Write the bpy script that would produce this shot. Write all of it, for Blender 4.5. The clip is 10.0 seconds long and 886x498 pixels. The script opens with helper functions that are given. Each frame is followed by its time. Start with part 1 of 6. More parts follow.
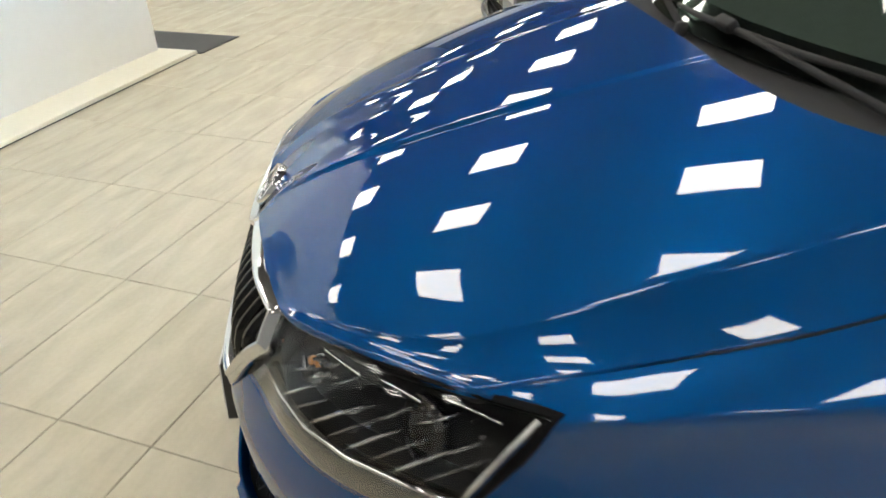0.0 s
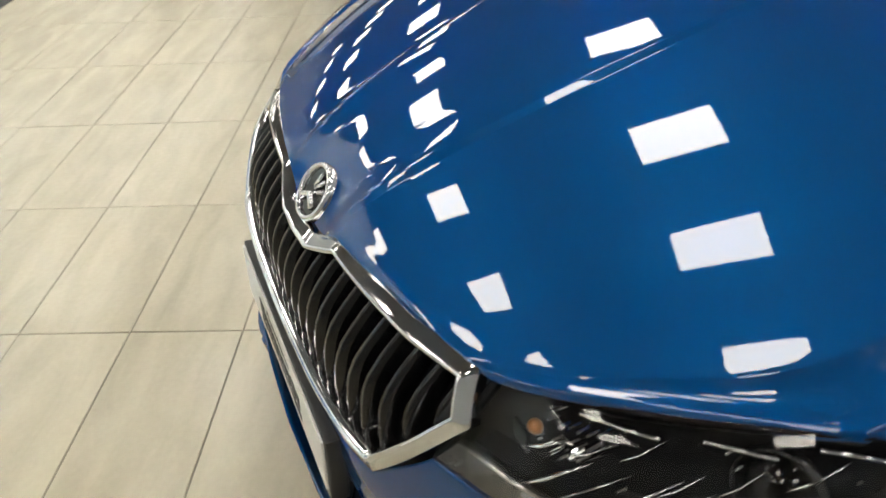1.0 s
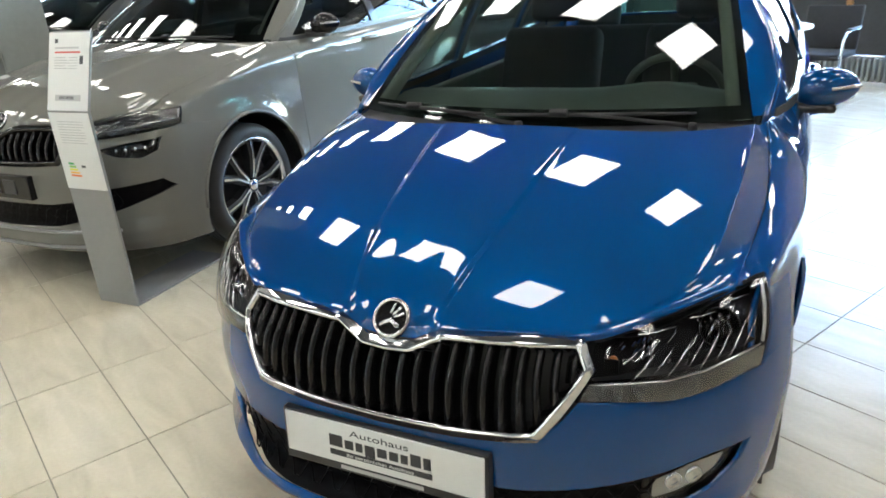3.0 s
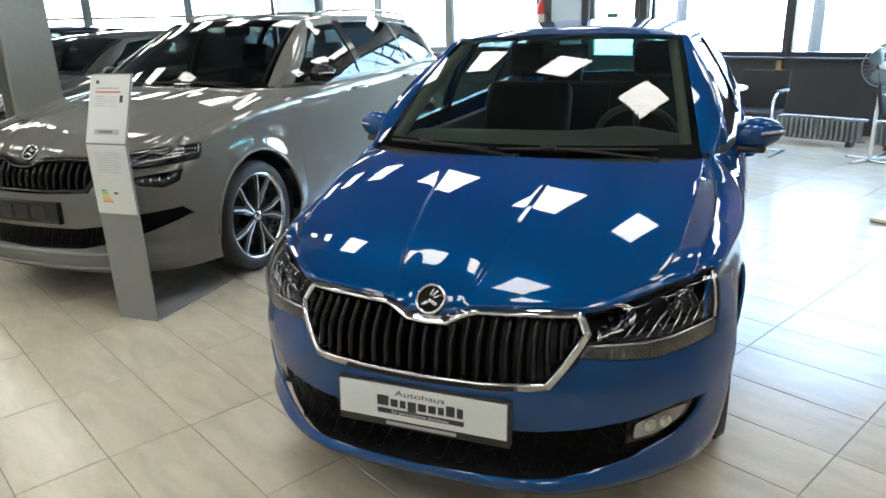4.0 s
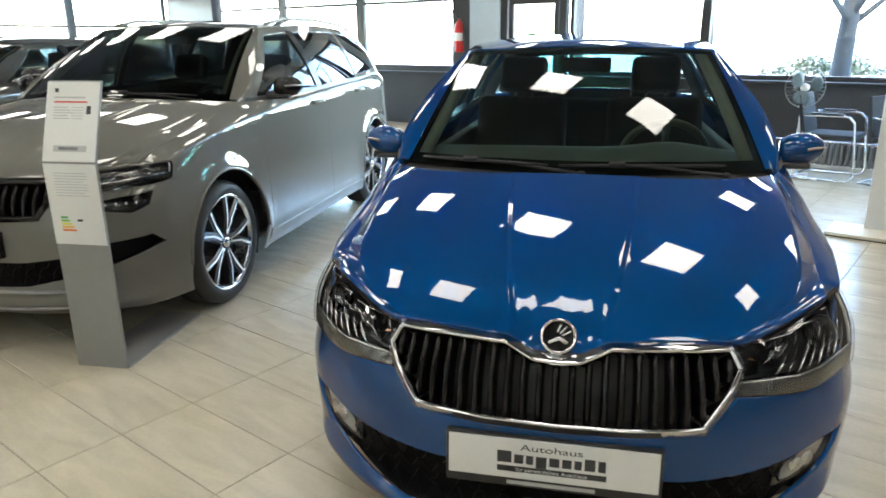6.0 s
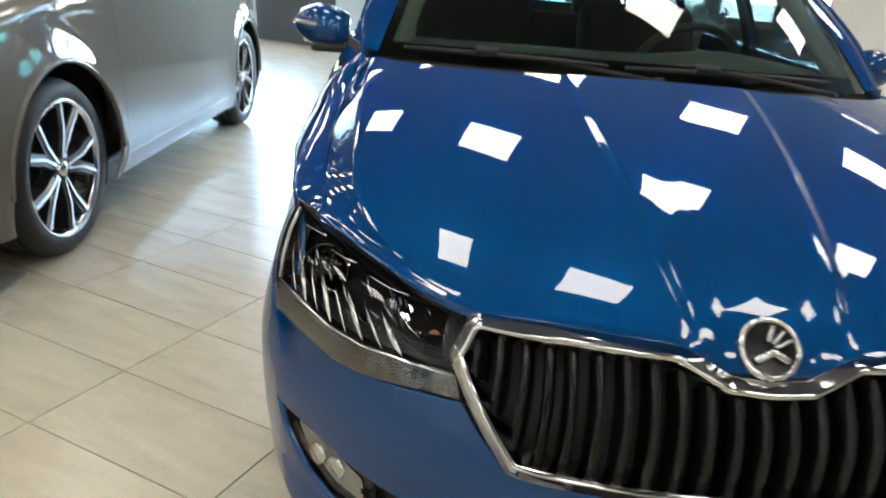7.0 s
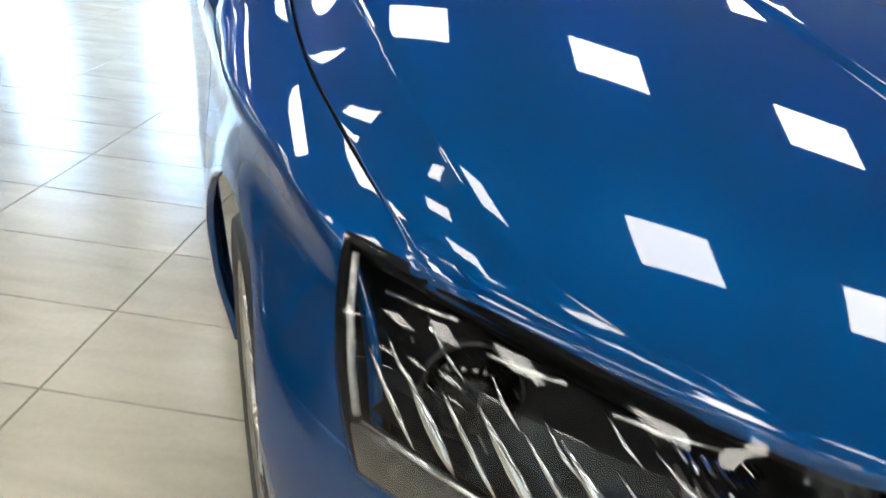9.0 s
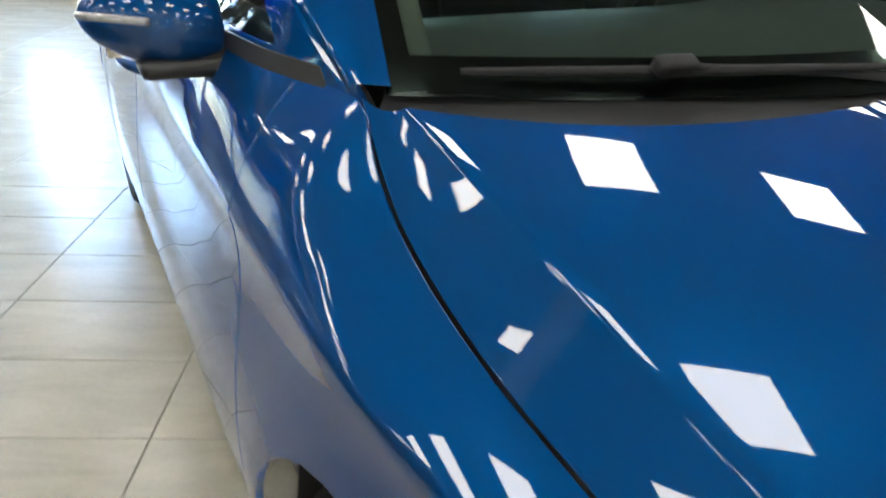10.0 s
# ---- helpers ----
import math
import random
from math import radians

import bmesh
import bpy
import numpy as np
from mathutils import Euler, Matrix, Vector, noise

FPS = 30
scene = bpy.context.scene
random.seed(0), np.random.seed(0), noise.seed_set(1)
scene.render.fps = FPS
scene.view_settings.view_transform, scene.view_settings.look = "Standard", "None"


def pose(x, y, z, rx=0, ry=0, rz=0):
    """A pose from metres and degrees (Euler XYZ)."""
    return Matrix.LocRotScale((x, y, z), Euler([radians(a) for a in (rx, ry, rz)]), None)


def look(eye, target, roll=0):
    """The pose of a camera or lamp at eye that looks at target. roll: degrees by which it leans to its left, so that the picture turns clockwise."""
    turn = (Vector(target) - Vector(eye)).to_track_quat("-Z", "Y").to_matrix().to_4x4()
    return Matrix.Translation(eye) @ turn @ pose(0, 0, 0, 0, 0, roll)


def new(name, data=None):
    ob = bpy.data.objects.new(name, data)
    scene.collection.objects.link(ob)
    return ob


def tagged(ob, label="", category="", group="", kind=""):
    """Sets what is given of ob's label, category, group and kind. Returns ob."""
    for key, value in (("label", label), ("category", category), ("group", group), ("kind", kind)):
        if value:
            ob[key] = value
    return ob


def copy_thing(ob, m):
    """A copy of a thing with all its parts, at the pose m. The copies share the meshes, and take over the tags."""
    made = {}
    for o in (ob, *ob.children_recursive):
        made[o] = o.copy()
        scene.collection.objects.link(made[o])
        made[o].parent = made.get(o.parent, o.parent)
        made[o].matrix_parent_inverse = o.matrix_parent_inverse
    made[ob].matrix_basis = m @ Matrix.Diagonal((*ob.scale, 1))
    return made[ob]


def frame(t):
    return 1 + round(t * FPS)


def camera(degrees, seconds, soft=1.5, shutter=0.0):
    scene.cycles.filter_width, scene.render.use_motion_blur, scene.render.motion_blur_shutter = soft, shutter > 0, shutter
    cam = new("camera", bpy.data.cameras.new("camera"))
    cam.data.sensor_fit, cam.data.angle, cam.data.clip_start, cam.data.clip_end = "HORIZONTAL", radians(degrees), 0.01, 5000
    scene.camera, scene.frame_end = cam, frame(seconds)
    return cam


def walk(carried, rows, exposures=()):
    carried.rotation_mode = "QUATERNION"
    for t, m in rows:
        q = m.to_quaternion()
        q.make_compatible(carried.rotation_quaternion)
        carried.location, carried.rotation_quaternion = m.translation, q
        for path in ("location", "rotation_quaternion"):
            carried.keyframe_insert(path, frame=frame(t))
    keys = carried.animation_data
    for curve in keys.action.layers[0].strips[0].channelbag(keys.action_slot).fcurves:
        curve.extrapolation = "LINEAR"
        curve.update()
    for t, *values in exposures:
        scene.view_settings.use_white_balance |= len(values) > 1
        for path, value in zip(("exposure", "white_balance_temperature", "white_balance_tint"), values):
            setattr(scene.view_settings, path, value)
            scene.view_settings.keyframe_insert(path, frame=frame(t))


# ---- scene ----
from mathutils.geometry import delaunay_2d_cdt

# A car showroom. x and y follow the blue car (its nose at y = 0, its tail at y = 4);
# the room and its floor tiles are turned by TURN against it.
cam = camera(64.2, 10.0, soft=1.6, shutter=0.3)
ROWS = [
    (0, look((1.315, 0.298, 1.319), (0.463, 0.367, 0.799), -2.31)),
    (0.5, look((1.044, 0.082, 1.295), (0.238, 0.246, 0.726), -4.37)),
    (1, look((0.910, -0.115, 1.278), (0.179, 0.191, 0.668), -3.29)),
    (1.5, look((0.819, -0.446, 1.351), (0.199, 0.063, 0.753), -2.55)),
    (2, look((0.723, -0.644, 1.338), (0.132, -0.021, 0.826), -4.09)),
    (2.5, look((0.702, -0.890, 1.396), (0.189, -0.147, 0.966), -4.50)),
    (3, look((0.754, -1.158, 1.434), (0.337, -0.328, 1.062), -3.73)),
    (4.5, look((0.754, -1.830, 1.466), (0.414, -0.933, 1.183), -0.26)),
    (5, look((0.611, -1.871, 1.458), (0.298, -0.960, 1.192), 2.03)),
    (5.5, look((0.368, -1.785, 1.454), (0.085, -0.866, 1.179), 0.28)),
    (6.8, look((-0.409, -1.034, 1.223), (-0.428, -0.088, 0.898), 3.48)),
    (7, look((-0.507, -0.833, 1.166), (-0.479, 0.099, 0.805), 4.87)),
    (7.5, look((-0.640, -0.525, 1.169), (-0.536, 0.332, 0.665), 5.55)),
    (8, look((-0.714, -0.315, 1.008), (-0.524, 0.545, 0.536), 7.47)),
    (8.5, look((-0.793, -0.236, 0.988), (-0.467, 0.569, 0.493), 9.22)),
    (9, look((-0.873, -0.100, 1.048), (-0.555, 0.719, 0.571), 5.51)),
    (9.5, look((-0.925, 0.119, 1.106), (-0.524, 0.902, 0.631), 6.72)),
    (10, look((-0.999, 0.385, 1.162), (-0.564, 1.165, 0.712), 2.49)),
]
walk(cam, ROWS, [(0, 2.62, 6400, 10), (2.0, 2.66, 6500, 10), (3.0, 2.75, 6150, 10), (4.5, 2.28, 6150, 10), (5.5, 2.30, 6300, 10), (6.8, 2.45, 6500, 10), (8.0, 2.66, 6350, 10), (9.0, 2.70, 6250, 10), (10.0, 2.56, 6250, 10)])

# ---- world and light ----
world = bpy.data.worlds.new("sky")
scene.world = world
world.use_nodes = True
wn = world.node_tree.nodes
sky = wn.new("ShaderNodeTexSky")
sky.sky_type, sky.sun_disc = "NISHITA", False
sky.sun_elevation, sky.sun_rotation = radians(38), radians(206)
wn["Background"].inputs["Strength"].default_value = 0.95
world.node_tree.links.new(sky.outputs["Color"], wn["Background"].inputs["Color"])
sun = new("sun", bpy.data.lights.new("sun", "SUN"))
sun.data.energy, sun.data.angle, sun.data.color = 1.2, radians(2.0), (1.0, 0.95, 0.88)
sun.matrix_world = look((-4.4, -9.0, 7.8), (0, 0, 0))

TURN = radians(-26.0)
UX, UY = math.cos(TURN), math.sin(TURN)


def room(u, v, z=0.0):
    """A place given along and across the window wall."""
    return Vector((UX * u - UY * v, UY * u + UX * v, z))


ROOM = Matrix.Rotation(TURN, 4, "Z")


# ---- materials ----
def nodes_of(name):
    m = bpy.data.materials.new(name)
    m.use_nodes = True
    n = m.node_tree.nodes
    return m, n, m.node_tree.links, n["Principled BSDF"]


def plain(name, colour, rough=0.5, metal=0.0, coat=0.0, noise_scale=0.0, vary=0.12, bump=0.0, rough_vary=0.0):
    """A surface with a colour, and, where a scale is given, grain at two sizes."""
    m, n, l, b = nodes_of(name)
    b.inputs["Base Color"].default_value = (*colour, 1)
    b.inputs["Roughness"].default_value = rough
    b.inputs["Metallic"].default_value = metal
    b.inputs["Coat Weight"].default_value = coat
    b.inputs["Coat Roughness"].default_value = 0.03
    if noise_scale:
        co = n.new("ShaderNodeTexCoord")
        big, fine = n.new("ShaderNodeTexNoise"), n.new("ShaderNodeTexNoise")
        big.inputs["Scale"].default_value, fine.inputs["Scale"].default_value = noise_scale * 0.12, noise_scale
        big.inputs["Detail"].default_value, fine.inputs["Detail"].default_value = 3, 5
        mix = n.new("ShaderNodeMath")
        mix.operation = "ADD"
        for k, t in enumerate((big, fine)):
            l.new(co.outputs["Object"], t.inputs["Vector"])
            l.new(t.outputs["Fac"], mix.inputs[k])
        ramp = n.new("ShaderNodeMapRange")
        ramp.inputs["From Min"].default_value, ramp.inputs["From Max"].default_value = 0.6, 1.4
        l.new(mix.outputs[0], ramp.inputs["Value"])
        cr = n.new("ShaderNodeMix")
        cr.data_type = "RGBA"
        cr.inputs["A"].default_value = (*[c * (1 - vary) for c in colour], 1)
        cr.inputs["B"].default_value = (*[min(1, c * (1 + vary)) for c in colour], 1)
        l.new(ramp.outputs["Result"], cr.inputs["Factor"])
        l.new(cr.outputs["Result"], b.inputs["Base Color"])
        if rough_vary:
            rr = n.new("ShaderNodeMapRange")
            rr.inputs["To Min"].default_value, rr.inputs["To Max"].default_value = rough - rough_vary, rough + rough_vary
            l.new(ramp.outputs["Result"], rr.inputs["Value"])
            l.new(rr.outputs["Result"], b.inputs["Roughness"])
        if bump:
            bp = n.new("ShaderNodeBump")
            bp.inputs["Strength"].default_value, bp.inputs["Distance"].default_value = bump, 0.002
            l.new(fine.outputs["Fac"], bp.inputs["Height"])
            l.new(bp.outputs["Normal"], b.inputs["Normal"])
    return m


def glow(name, colour, strength):
    m, n, l, b = nodes_of(name)
    b.inputs["Base Color"].default_value = (0.8, 0.8, 0.8, 1)
    b.inputs["Emission Color"].default_value = (*colour, 1)
    b.inputs["Emission Strength"].default_value = strength
    return m


def glass(name, colour=(1, 1, 1), rough=0.0, ior=1.45):
    """Thin clear glazing: what lies behind shows through, with a mirror film that grows towards grazing views."""
    m, n, l, b = nodes_of(name)
    n.remove(b)
    tr, gl, mx, lw, pw, ma = (n.new(k) for k in ("ShaderNodeBsdfTransparent", "ShaderNodeBsdfGlossy", "ShaderNodeMixShader", "ShaderNodeLayerWeight", "ShaderNodeMath", "ShaderNodeMath"))
    tr.inputs["Color"].default_value = (*colour, 1)
    gl.inputs["Roughness"].default_value = rough
    lw.inputs["Blend"].default_value = 0.5
    r0 = ((ior - 1) / (ior + 1)) ** 2
    pw.operation, ma.operation = "POWER", "MULTIPLY_ADD"
    pw.inputs[1].default_value = 5.0
    ma.inputs[1].default_value, ma.inputs[2].default_value = 1 - r0, r0
    l.new(lw.outputs["Facing"], pw.inputs[0])
    l.new(pw.outputs[0], ma.inputs[0])
    l.new(ma.outputs[0], mx.inputs[0])
    l.new(tr.outputs[0], mx.inputs[1])
    l.new(gl.outputs[0], mx.inputs[2])
    l.new(mx.outputs[0], n["Material Output"].inputs["Surface"])
    return m


def paint(name, colour, flake=0.25, rough=0.35, coat=1.0):
    """Car paint: a metallic base with fine flakes under a clear coat."""
    m, n, l, b = nodes_of(name)
    b.inputs["Base Color"].default_value = (*colour, 1)
    b.inputs["Metallic"].default_value = flake
    b.inputs["Roughness"].default_value = rough
    b.inputs["Coat Weight"].default_value = coat
    b.inputs["Coat Roughness"].default_value = 0.02
    b.inputs["Coat IOR"].default_value = 1.52
    b.inputs["Specular IOR Level"].default_value = 0.0
    b.inputs["Specular Tint"].default_value = (*[min(1.0, 0.05 + 2.2 * v) for v in colour], 1)
    co, vo = n.new("ShaderNodeTexCoord"), n.new("ShaderNodeTexNoise")
    vo.inputs["Scale"].default_value, vo.inputs["Detail"].default_value = 900, 1
    l.new(co.outputs["Object"], vo.inputs["Vector"])
    bp = n.new("ShaderNodeBump")
    bp.inputs["Strength"].default_value, bp.inputs["Distance"].default_value = 0.05, 0.0006
    l.new(vo.outputs["Fac"], bp.inputs["Height"])
    l.new(bp.outputs["Normal"], b.inputs["Normal"])
    return m


def tile_material():
    """Beige porcelain with a soft lengthwise vein, each tile a little different."""
    m, n, l, b = nodes_of("floor_tile")
    co, info = n.new("ShaderNodeTexCoord"), n.new("ShaderNodeObjectInfo")
    geo = n.new("ShaderNodeNewGeometry")
    mp, add = n.new("ShaderNodeMapping"), n.new("ShaderNodeVectorMath")
    mp.inputs["Scale"].default_value = (1.4, 5.0, 1.0)
    sc = n.new("ShaderNodeMath")
    sc.operation = "MULTIPLY_ADD"
    sc.inputs[1].default_value = 37.0
    l.new(geo.outputs["Random Per Island"], sc.inputs[0])
    sm = n.new("ShaderNodeMath")
    sm.operation = "MULTIPLY"
    sm.inputs[1].default_value = 61.0
    l.new(info.outputs["Random"], sm.inputs[0])
    l.new(sm.outputs[0], sc.inputs[2])
    l.new(co.outputs["Object"], add.inputs[0])
    l.new(sc.outputs[0], add.inputs[1])
    l.new(add.outputs[0], mp.inputs["Vector"])
    vein, fine = n.new("ShaderNodeTexNoise"), n.new("ShaderNodeTexNoise")
    vein.inputs["Scale"].default_value, vein.inputs["Detail"].default_value = 2.2, 6
    vein.inputs["Distortion"].default_value = 0.6
    fine.inputs["Scale"].default_value, fine.inputs["Detail"].default_value = 60, 4
    l.new(mp.outputs[0], vein.inputs["Vector"])
    l.new(co.outputs["Object"], fine.inputs["Vector"])
    a = n.new("ShaderNodeMath")
    a.operation = "MULTIPLY_ADD"
    a.inputs[1].default_value = 0.25
    l.new(fine.outputs["Fac"], a.inputs[0])
    l.new(vein.outputs["Fac"], a.inputs[2])
    ramp = n.new("ShaderNodeValToRGB")
    ramp.color_ramp.elements[0].position, ramp.color_ramp.elements[1].position = 0.35, 0.85
    ramp.color_ramp.elements[0].color = (0.455, 0.408, 0.315, 1)
    ramp.color_ramp.elements[1].color = (0.585, 0.532, 0.415, 1)
    l.new(a.outputs[0], ramp.inputs["Fac"])
    l.new(ramp.outputs["Color"], b.inputs["Base Color"])
    rr = n.new("ShaderNodeMapRange")
    rr.inputs["To Min"].default_value, rr.inputs["To Max"].default_value = 0.17, 0.30
    l.new(vein.outputs["Fac"], rr.inputs["Value"])
    l.new(rr.outputs["Result"], b.inputs["Roughness"])
    bp = n.new("ShaderNodeBump")
    bp.inputs["Strength"].default_value, bp.inputs["Distance"].default_value = 0.06, 0.001
    l.new(a.outputs[0], bp.inputs["Height"])
    l.new(bp.outputs["Normal"], b.inputs["Normal"])
    return m


BLUE = paint("blue_car_paint", (0.0010, 0.0495, 0.180), 0.42, 0.38)
GREY = paint("grey_car_paint", (0.145, 0.141, 0.125), 0.0, 0.45, 0.9)
BLACKP = paint("black_car_paint", (0.010, 0.011, 0.014), 0.2, 0.3)
DARKBLUE = paint("dark_blue_car_paint", (0.012, 0.016, 0.045), 0.3, 0.3)
GRAPHITE = paint("graphite_car_paint", (0.06, 0.062, 0.06), 0.4, 0.4)
GLOSSBLACK = plain("gloss_black_plastic", (0.008, 0.008, 0.009), 0.12)
SLAT = plain("grille_slat_black", (0.005, 0.005, 0.006), 0.16)
for m, level in ((GLOSSBLACK, 0.4), (SLAT, 0.28)):
    m.node_tree.nodes["Principled BSDF"].inputs["Specular IOR Level"].default_value = level
PLASTIC = plain("black_plastic", (0.018, 0.018, 0.019), 0.42, noise_scale=400, vary=0.15, bump=0.15)
RUBBER = plain("tyre_rubber", (0.022, 0.022, 0.023), 0.62, noise_scale=90, vary=0.2, bump=0.2)
CHROME = plain("chrome", (0.60, 0.60, 0.61), 0.07, 1.0)
ALLOY = plain("machined_alloy", (0.62, 0.62, 0.63), 0.22, 1.0, noise_scale=200, vary=0.06)
DARKMETAL = plain("dark_wheel_paint", (0.02, 0.02, 0.022), 0.3, 0.2, coat=0.4)
LAMPGLASS = glass("lamp_cover", (0.93, 0.93, 0.93), 0.0, 1.46)
DARKSCREEN = glass("dark_windscreen", (0.22, 0.26, 0.24), 0.0, 1.6)
REARGLASS = glass("green_rear_glass", (0.36, 0.80, 0.76), 0.0, 1.45)
SCREEN = glass("tinted_windscreen", (0.42, 0.50, 0.46), 0.0, 1.72)
SIDEGLASS = glass("tinted_side_glass", (0.30, 0.36, 0.34), 0.0, 1.65)
DARKGLASS = glass("privacy_glass", (0.07, 0.08, 0.08), 0.0, 1.5)
CLEAR = glass("window_glass", (0.93, 0.96, 0.95), 0.0, 1.45)
LAMPBLACK = plain("lamp_housing_black", (0.004, 0.004, 0.005), 0.35)
LAMPBLACK.node_tree.nodes["Principled BSDF"].inputs["Specular IOR Level"].default_value = 0.06
STRIPSILVER = plain("dull_silver_strip", (0.24, 0.24, 0.24), 0.4, 0.9, noise_scale=200, vary=0.08)
SATIN = plain("satin_silver", (0.40, 0.40, 0.40), 0.35, 1.0)
SMOKE = plain("smoky_lamp_lens", (0.065, 0.065, 0.064), 0.2, 0.5, coat=1.0, noise_scale=420, vary=0.7, bump=0.8)
FOGGLASS = glass("fog_lamp_glass", (0.9, 0.9, 0.9), 0.05, 1.5)
LENS = plain("grey_lamp_lens", (0.42, 0.42, 0.42), 0.15, 0.3, coat=1.0, noise_scale=150, vary=0.3)
AMBER = plain("amber_bulb", (0.42, 0.15, 0.025), 0.3, coat=0.5)
SEAT = plain("dark_seat_cloth", (0.026, 0.027, 0.029), 0.85, noise_scale=250, vary=0.25, bump=0.3)
CREAM = plain("grey_beige_trim", (0.25, 0.245, 0.21), 0.7, noise_scale=150, vary=0.08, bump=0.1)
DASH = plain("grey_dashboard", (0.085, 0.088, 0.08), 0.55, noise_scale=300, vary=0.15, bump=0.2)
SCUTTLE = plain("matt_black_scuttle", (0.007, 0.007, 0.008), 0.75, noise_scale=300, vary=0.2, bump=0.2)
TILE = tile_material()
GROUT = plain("tile_grout", (0.22, 0.20, 0.165), 0.85, noise_scale=60, vary=0.15)
WHITE = plain("white_lacquer", (0.74, 0.73, 0.70), 0.4, noise_scale=20, vary=0.02)
FOOTWHITE = plain("cream_white_lacquer", (0.78, 0.74, 0.62), 0.45, noise_scale=20, vary=0.03)
WALLPAINT = plain("white_wall_paint", (0.74, 0.73, 0.70), 0.75, noise_scale=30, vary=0.03, bump=0.1)
GREYWALL = plain("grey_wall_paint", (0.30, 0.30, 0.29), 0.75, noise_scale=30, vary=0.05, bump=0.1)
CEILPAINT = plain("ceiling_board", (0.10, 0.10, 0.10), 0.8, noise_scale=40, vary=0.06, bump=0.1)
PANEL = plain("dark_wall_panel", (0.032, 0.033, 0.036), 0.55, noise_scale=30, vary=0.2)
FRAMEPAINT = plain("dark_window_frame", (0.028, 0.029, 0.032), 0.4, noise_scale=80, vary=0.15)
STEEL = plain("grey_steel_paint", (0.20, 0.21, 0.20), 0.45, noise_scale=25, vary=0.08, bump=0.05)
PILLARBLUE = plain("pale_blue_paint", (0.42, 0.50, 0.55), 0.6, noise_scale=25, vary=0.05)
STANDGREY = plain("grey_powder_coat", (0.23, 0.23, 0.225), 0.38, noise_scale=300, vary=0.05, bump=0.05)
PAPER = plain("white_paper", (0.66, 0.66, 0.645), 0.35, noise_scale=60, vary=0.02)
INK = plain("dark_print", (0.03, 0.03, 0.035), 0.5)
INKGREY = plain("grey_print", (0.42, 0.42, 0.42), 0.5)
INKRED = plain("red_print", (0.6, 0.10, 0.08), 0.5)
LAMPWHITE = glow("light_panel", (1.0, 0.95, 0.83), 2.7)


# ---- mesh helpers ----
def part(name, bm, material, parent=None, label="", smooth=True):
    """Links a bmesh as one mesh object, under a thing where one is given."""
    me = bpy.data.meshes.new(name)
    bm.normal_update()
    bm.to_mesh(me)
    bm.free()
    for p in me.polygons:
        p.use_smooth = smooth
    if material:
        me.materials.append(material)
    ob = new(name, me)
    if parent:
        ob.parent = parent
    if label:
        ob["label"] = label
    return ob


def empty(name, m=None):
    ob = new(name)
    ob.empty_display_size = 0.1
    if m is not None:
        ob.matrix_world = m
    return ob


def box(bm, lo, hi, bevel=0.0, m=None, segments=2):
    """A block between two corners, with its edges rounded off."""
    lo, hi = Vector(lo), Vector(hi)
    g = bmesh.ops.create_cube(bm, size=1.0, matrix=Matrix.Translation((lo + hi) / 2) @ Matrix.Diagonal((*(hi - lo), 1)))
    vs = g["verts"]
    if bevel:
        es = list({e for v in vs for e in v.link_edges})
        r = bmesh.ops.bevel(bm, geom=es, offset=bevel, segments=segments, affect="EDGES", profile=0.6, clamp_overlap=True)
        vs = list({v for f in r["faces"] for v in f.verts} | {v for v in vs if v.is_valid})
        vs = list({v for v0 in vs for f in v0.link_faces for v in f.verts})
    if m is not None:
        bmesh.ops.transform(bm, matrix=m, verts=vs)
    return bm


def block(name, lo, hi, material, parent=None, bevel=0.004, m=None, label=""):
    return part(name, box(bmesh.new(), lo, hi, bevel, m), material, parent, label, smooth=False)


def tube(bm, path, r, sides=10, closed=False, flat=1.0):
    """A round bar along a line of points."""
    pts = [Vector(p) for p in path]
    n, rings = len(pts), []
    side = None
    for i, p in enumerate(pts):
        a = pts[(i - 1) % n] if (closed or i) else p
        b = pts[(i + 1) % n] if (closed or i < n - 1) else p
        d = (b - a).normalized()
        if side is None:
            side = d.orthogonal().normalized()
        side = (side - d * side.dot(d)).normalized()
        up = d.cross(side)
        rr = r[i] if isinstance(r, (list, tuple)) else r
        rings.append([bm.verts.new(p + side * math.cos(q) * rr + up * math.sin(q) * rr * flat)
                      for q in (2 * math.pi * k / sides for k in range(sides))])
    for i in range(n if closed else n - 1):
        r0, r1 = rings[i], rings[(i + 1) % n]
        for k in range(sides):
            bm.faces.new((r0[k], r0[(k + 1) % sides], r1[(k + 1) % sides], r1[k]))
    if not closed:
        bm.faces.new(rings[0][::-1])
        bm.faces.new(rings[-1])
    return bm


def lathe(bm, profile, m, sides=40, cap=False):
    """Turns a profile of (radius, height) about the z axis of m."""
    rings = []
    for r, h in profile:
        rings.append([bm.verts.new(m @ Vector((r * math.cos(q), r * math.sin(q), h))) for q in (2 * math.pi * k / sides for k in range(sides))])
    for a, b in zip(rings, rings[1:]):
        for k in range(sides):
            bm.faces.new((a[k], a[(k + 1) % sides], b[(k + 1) % sides], b[k]))
    if cap:
        bm.faces.new(rings[0][::-1])
        bm.faces.new(rings[-1])
    return bm


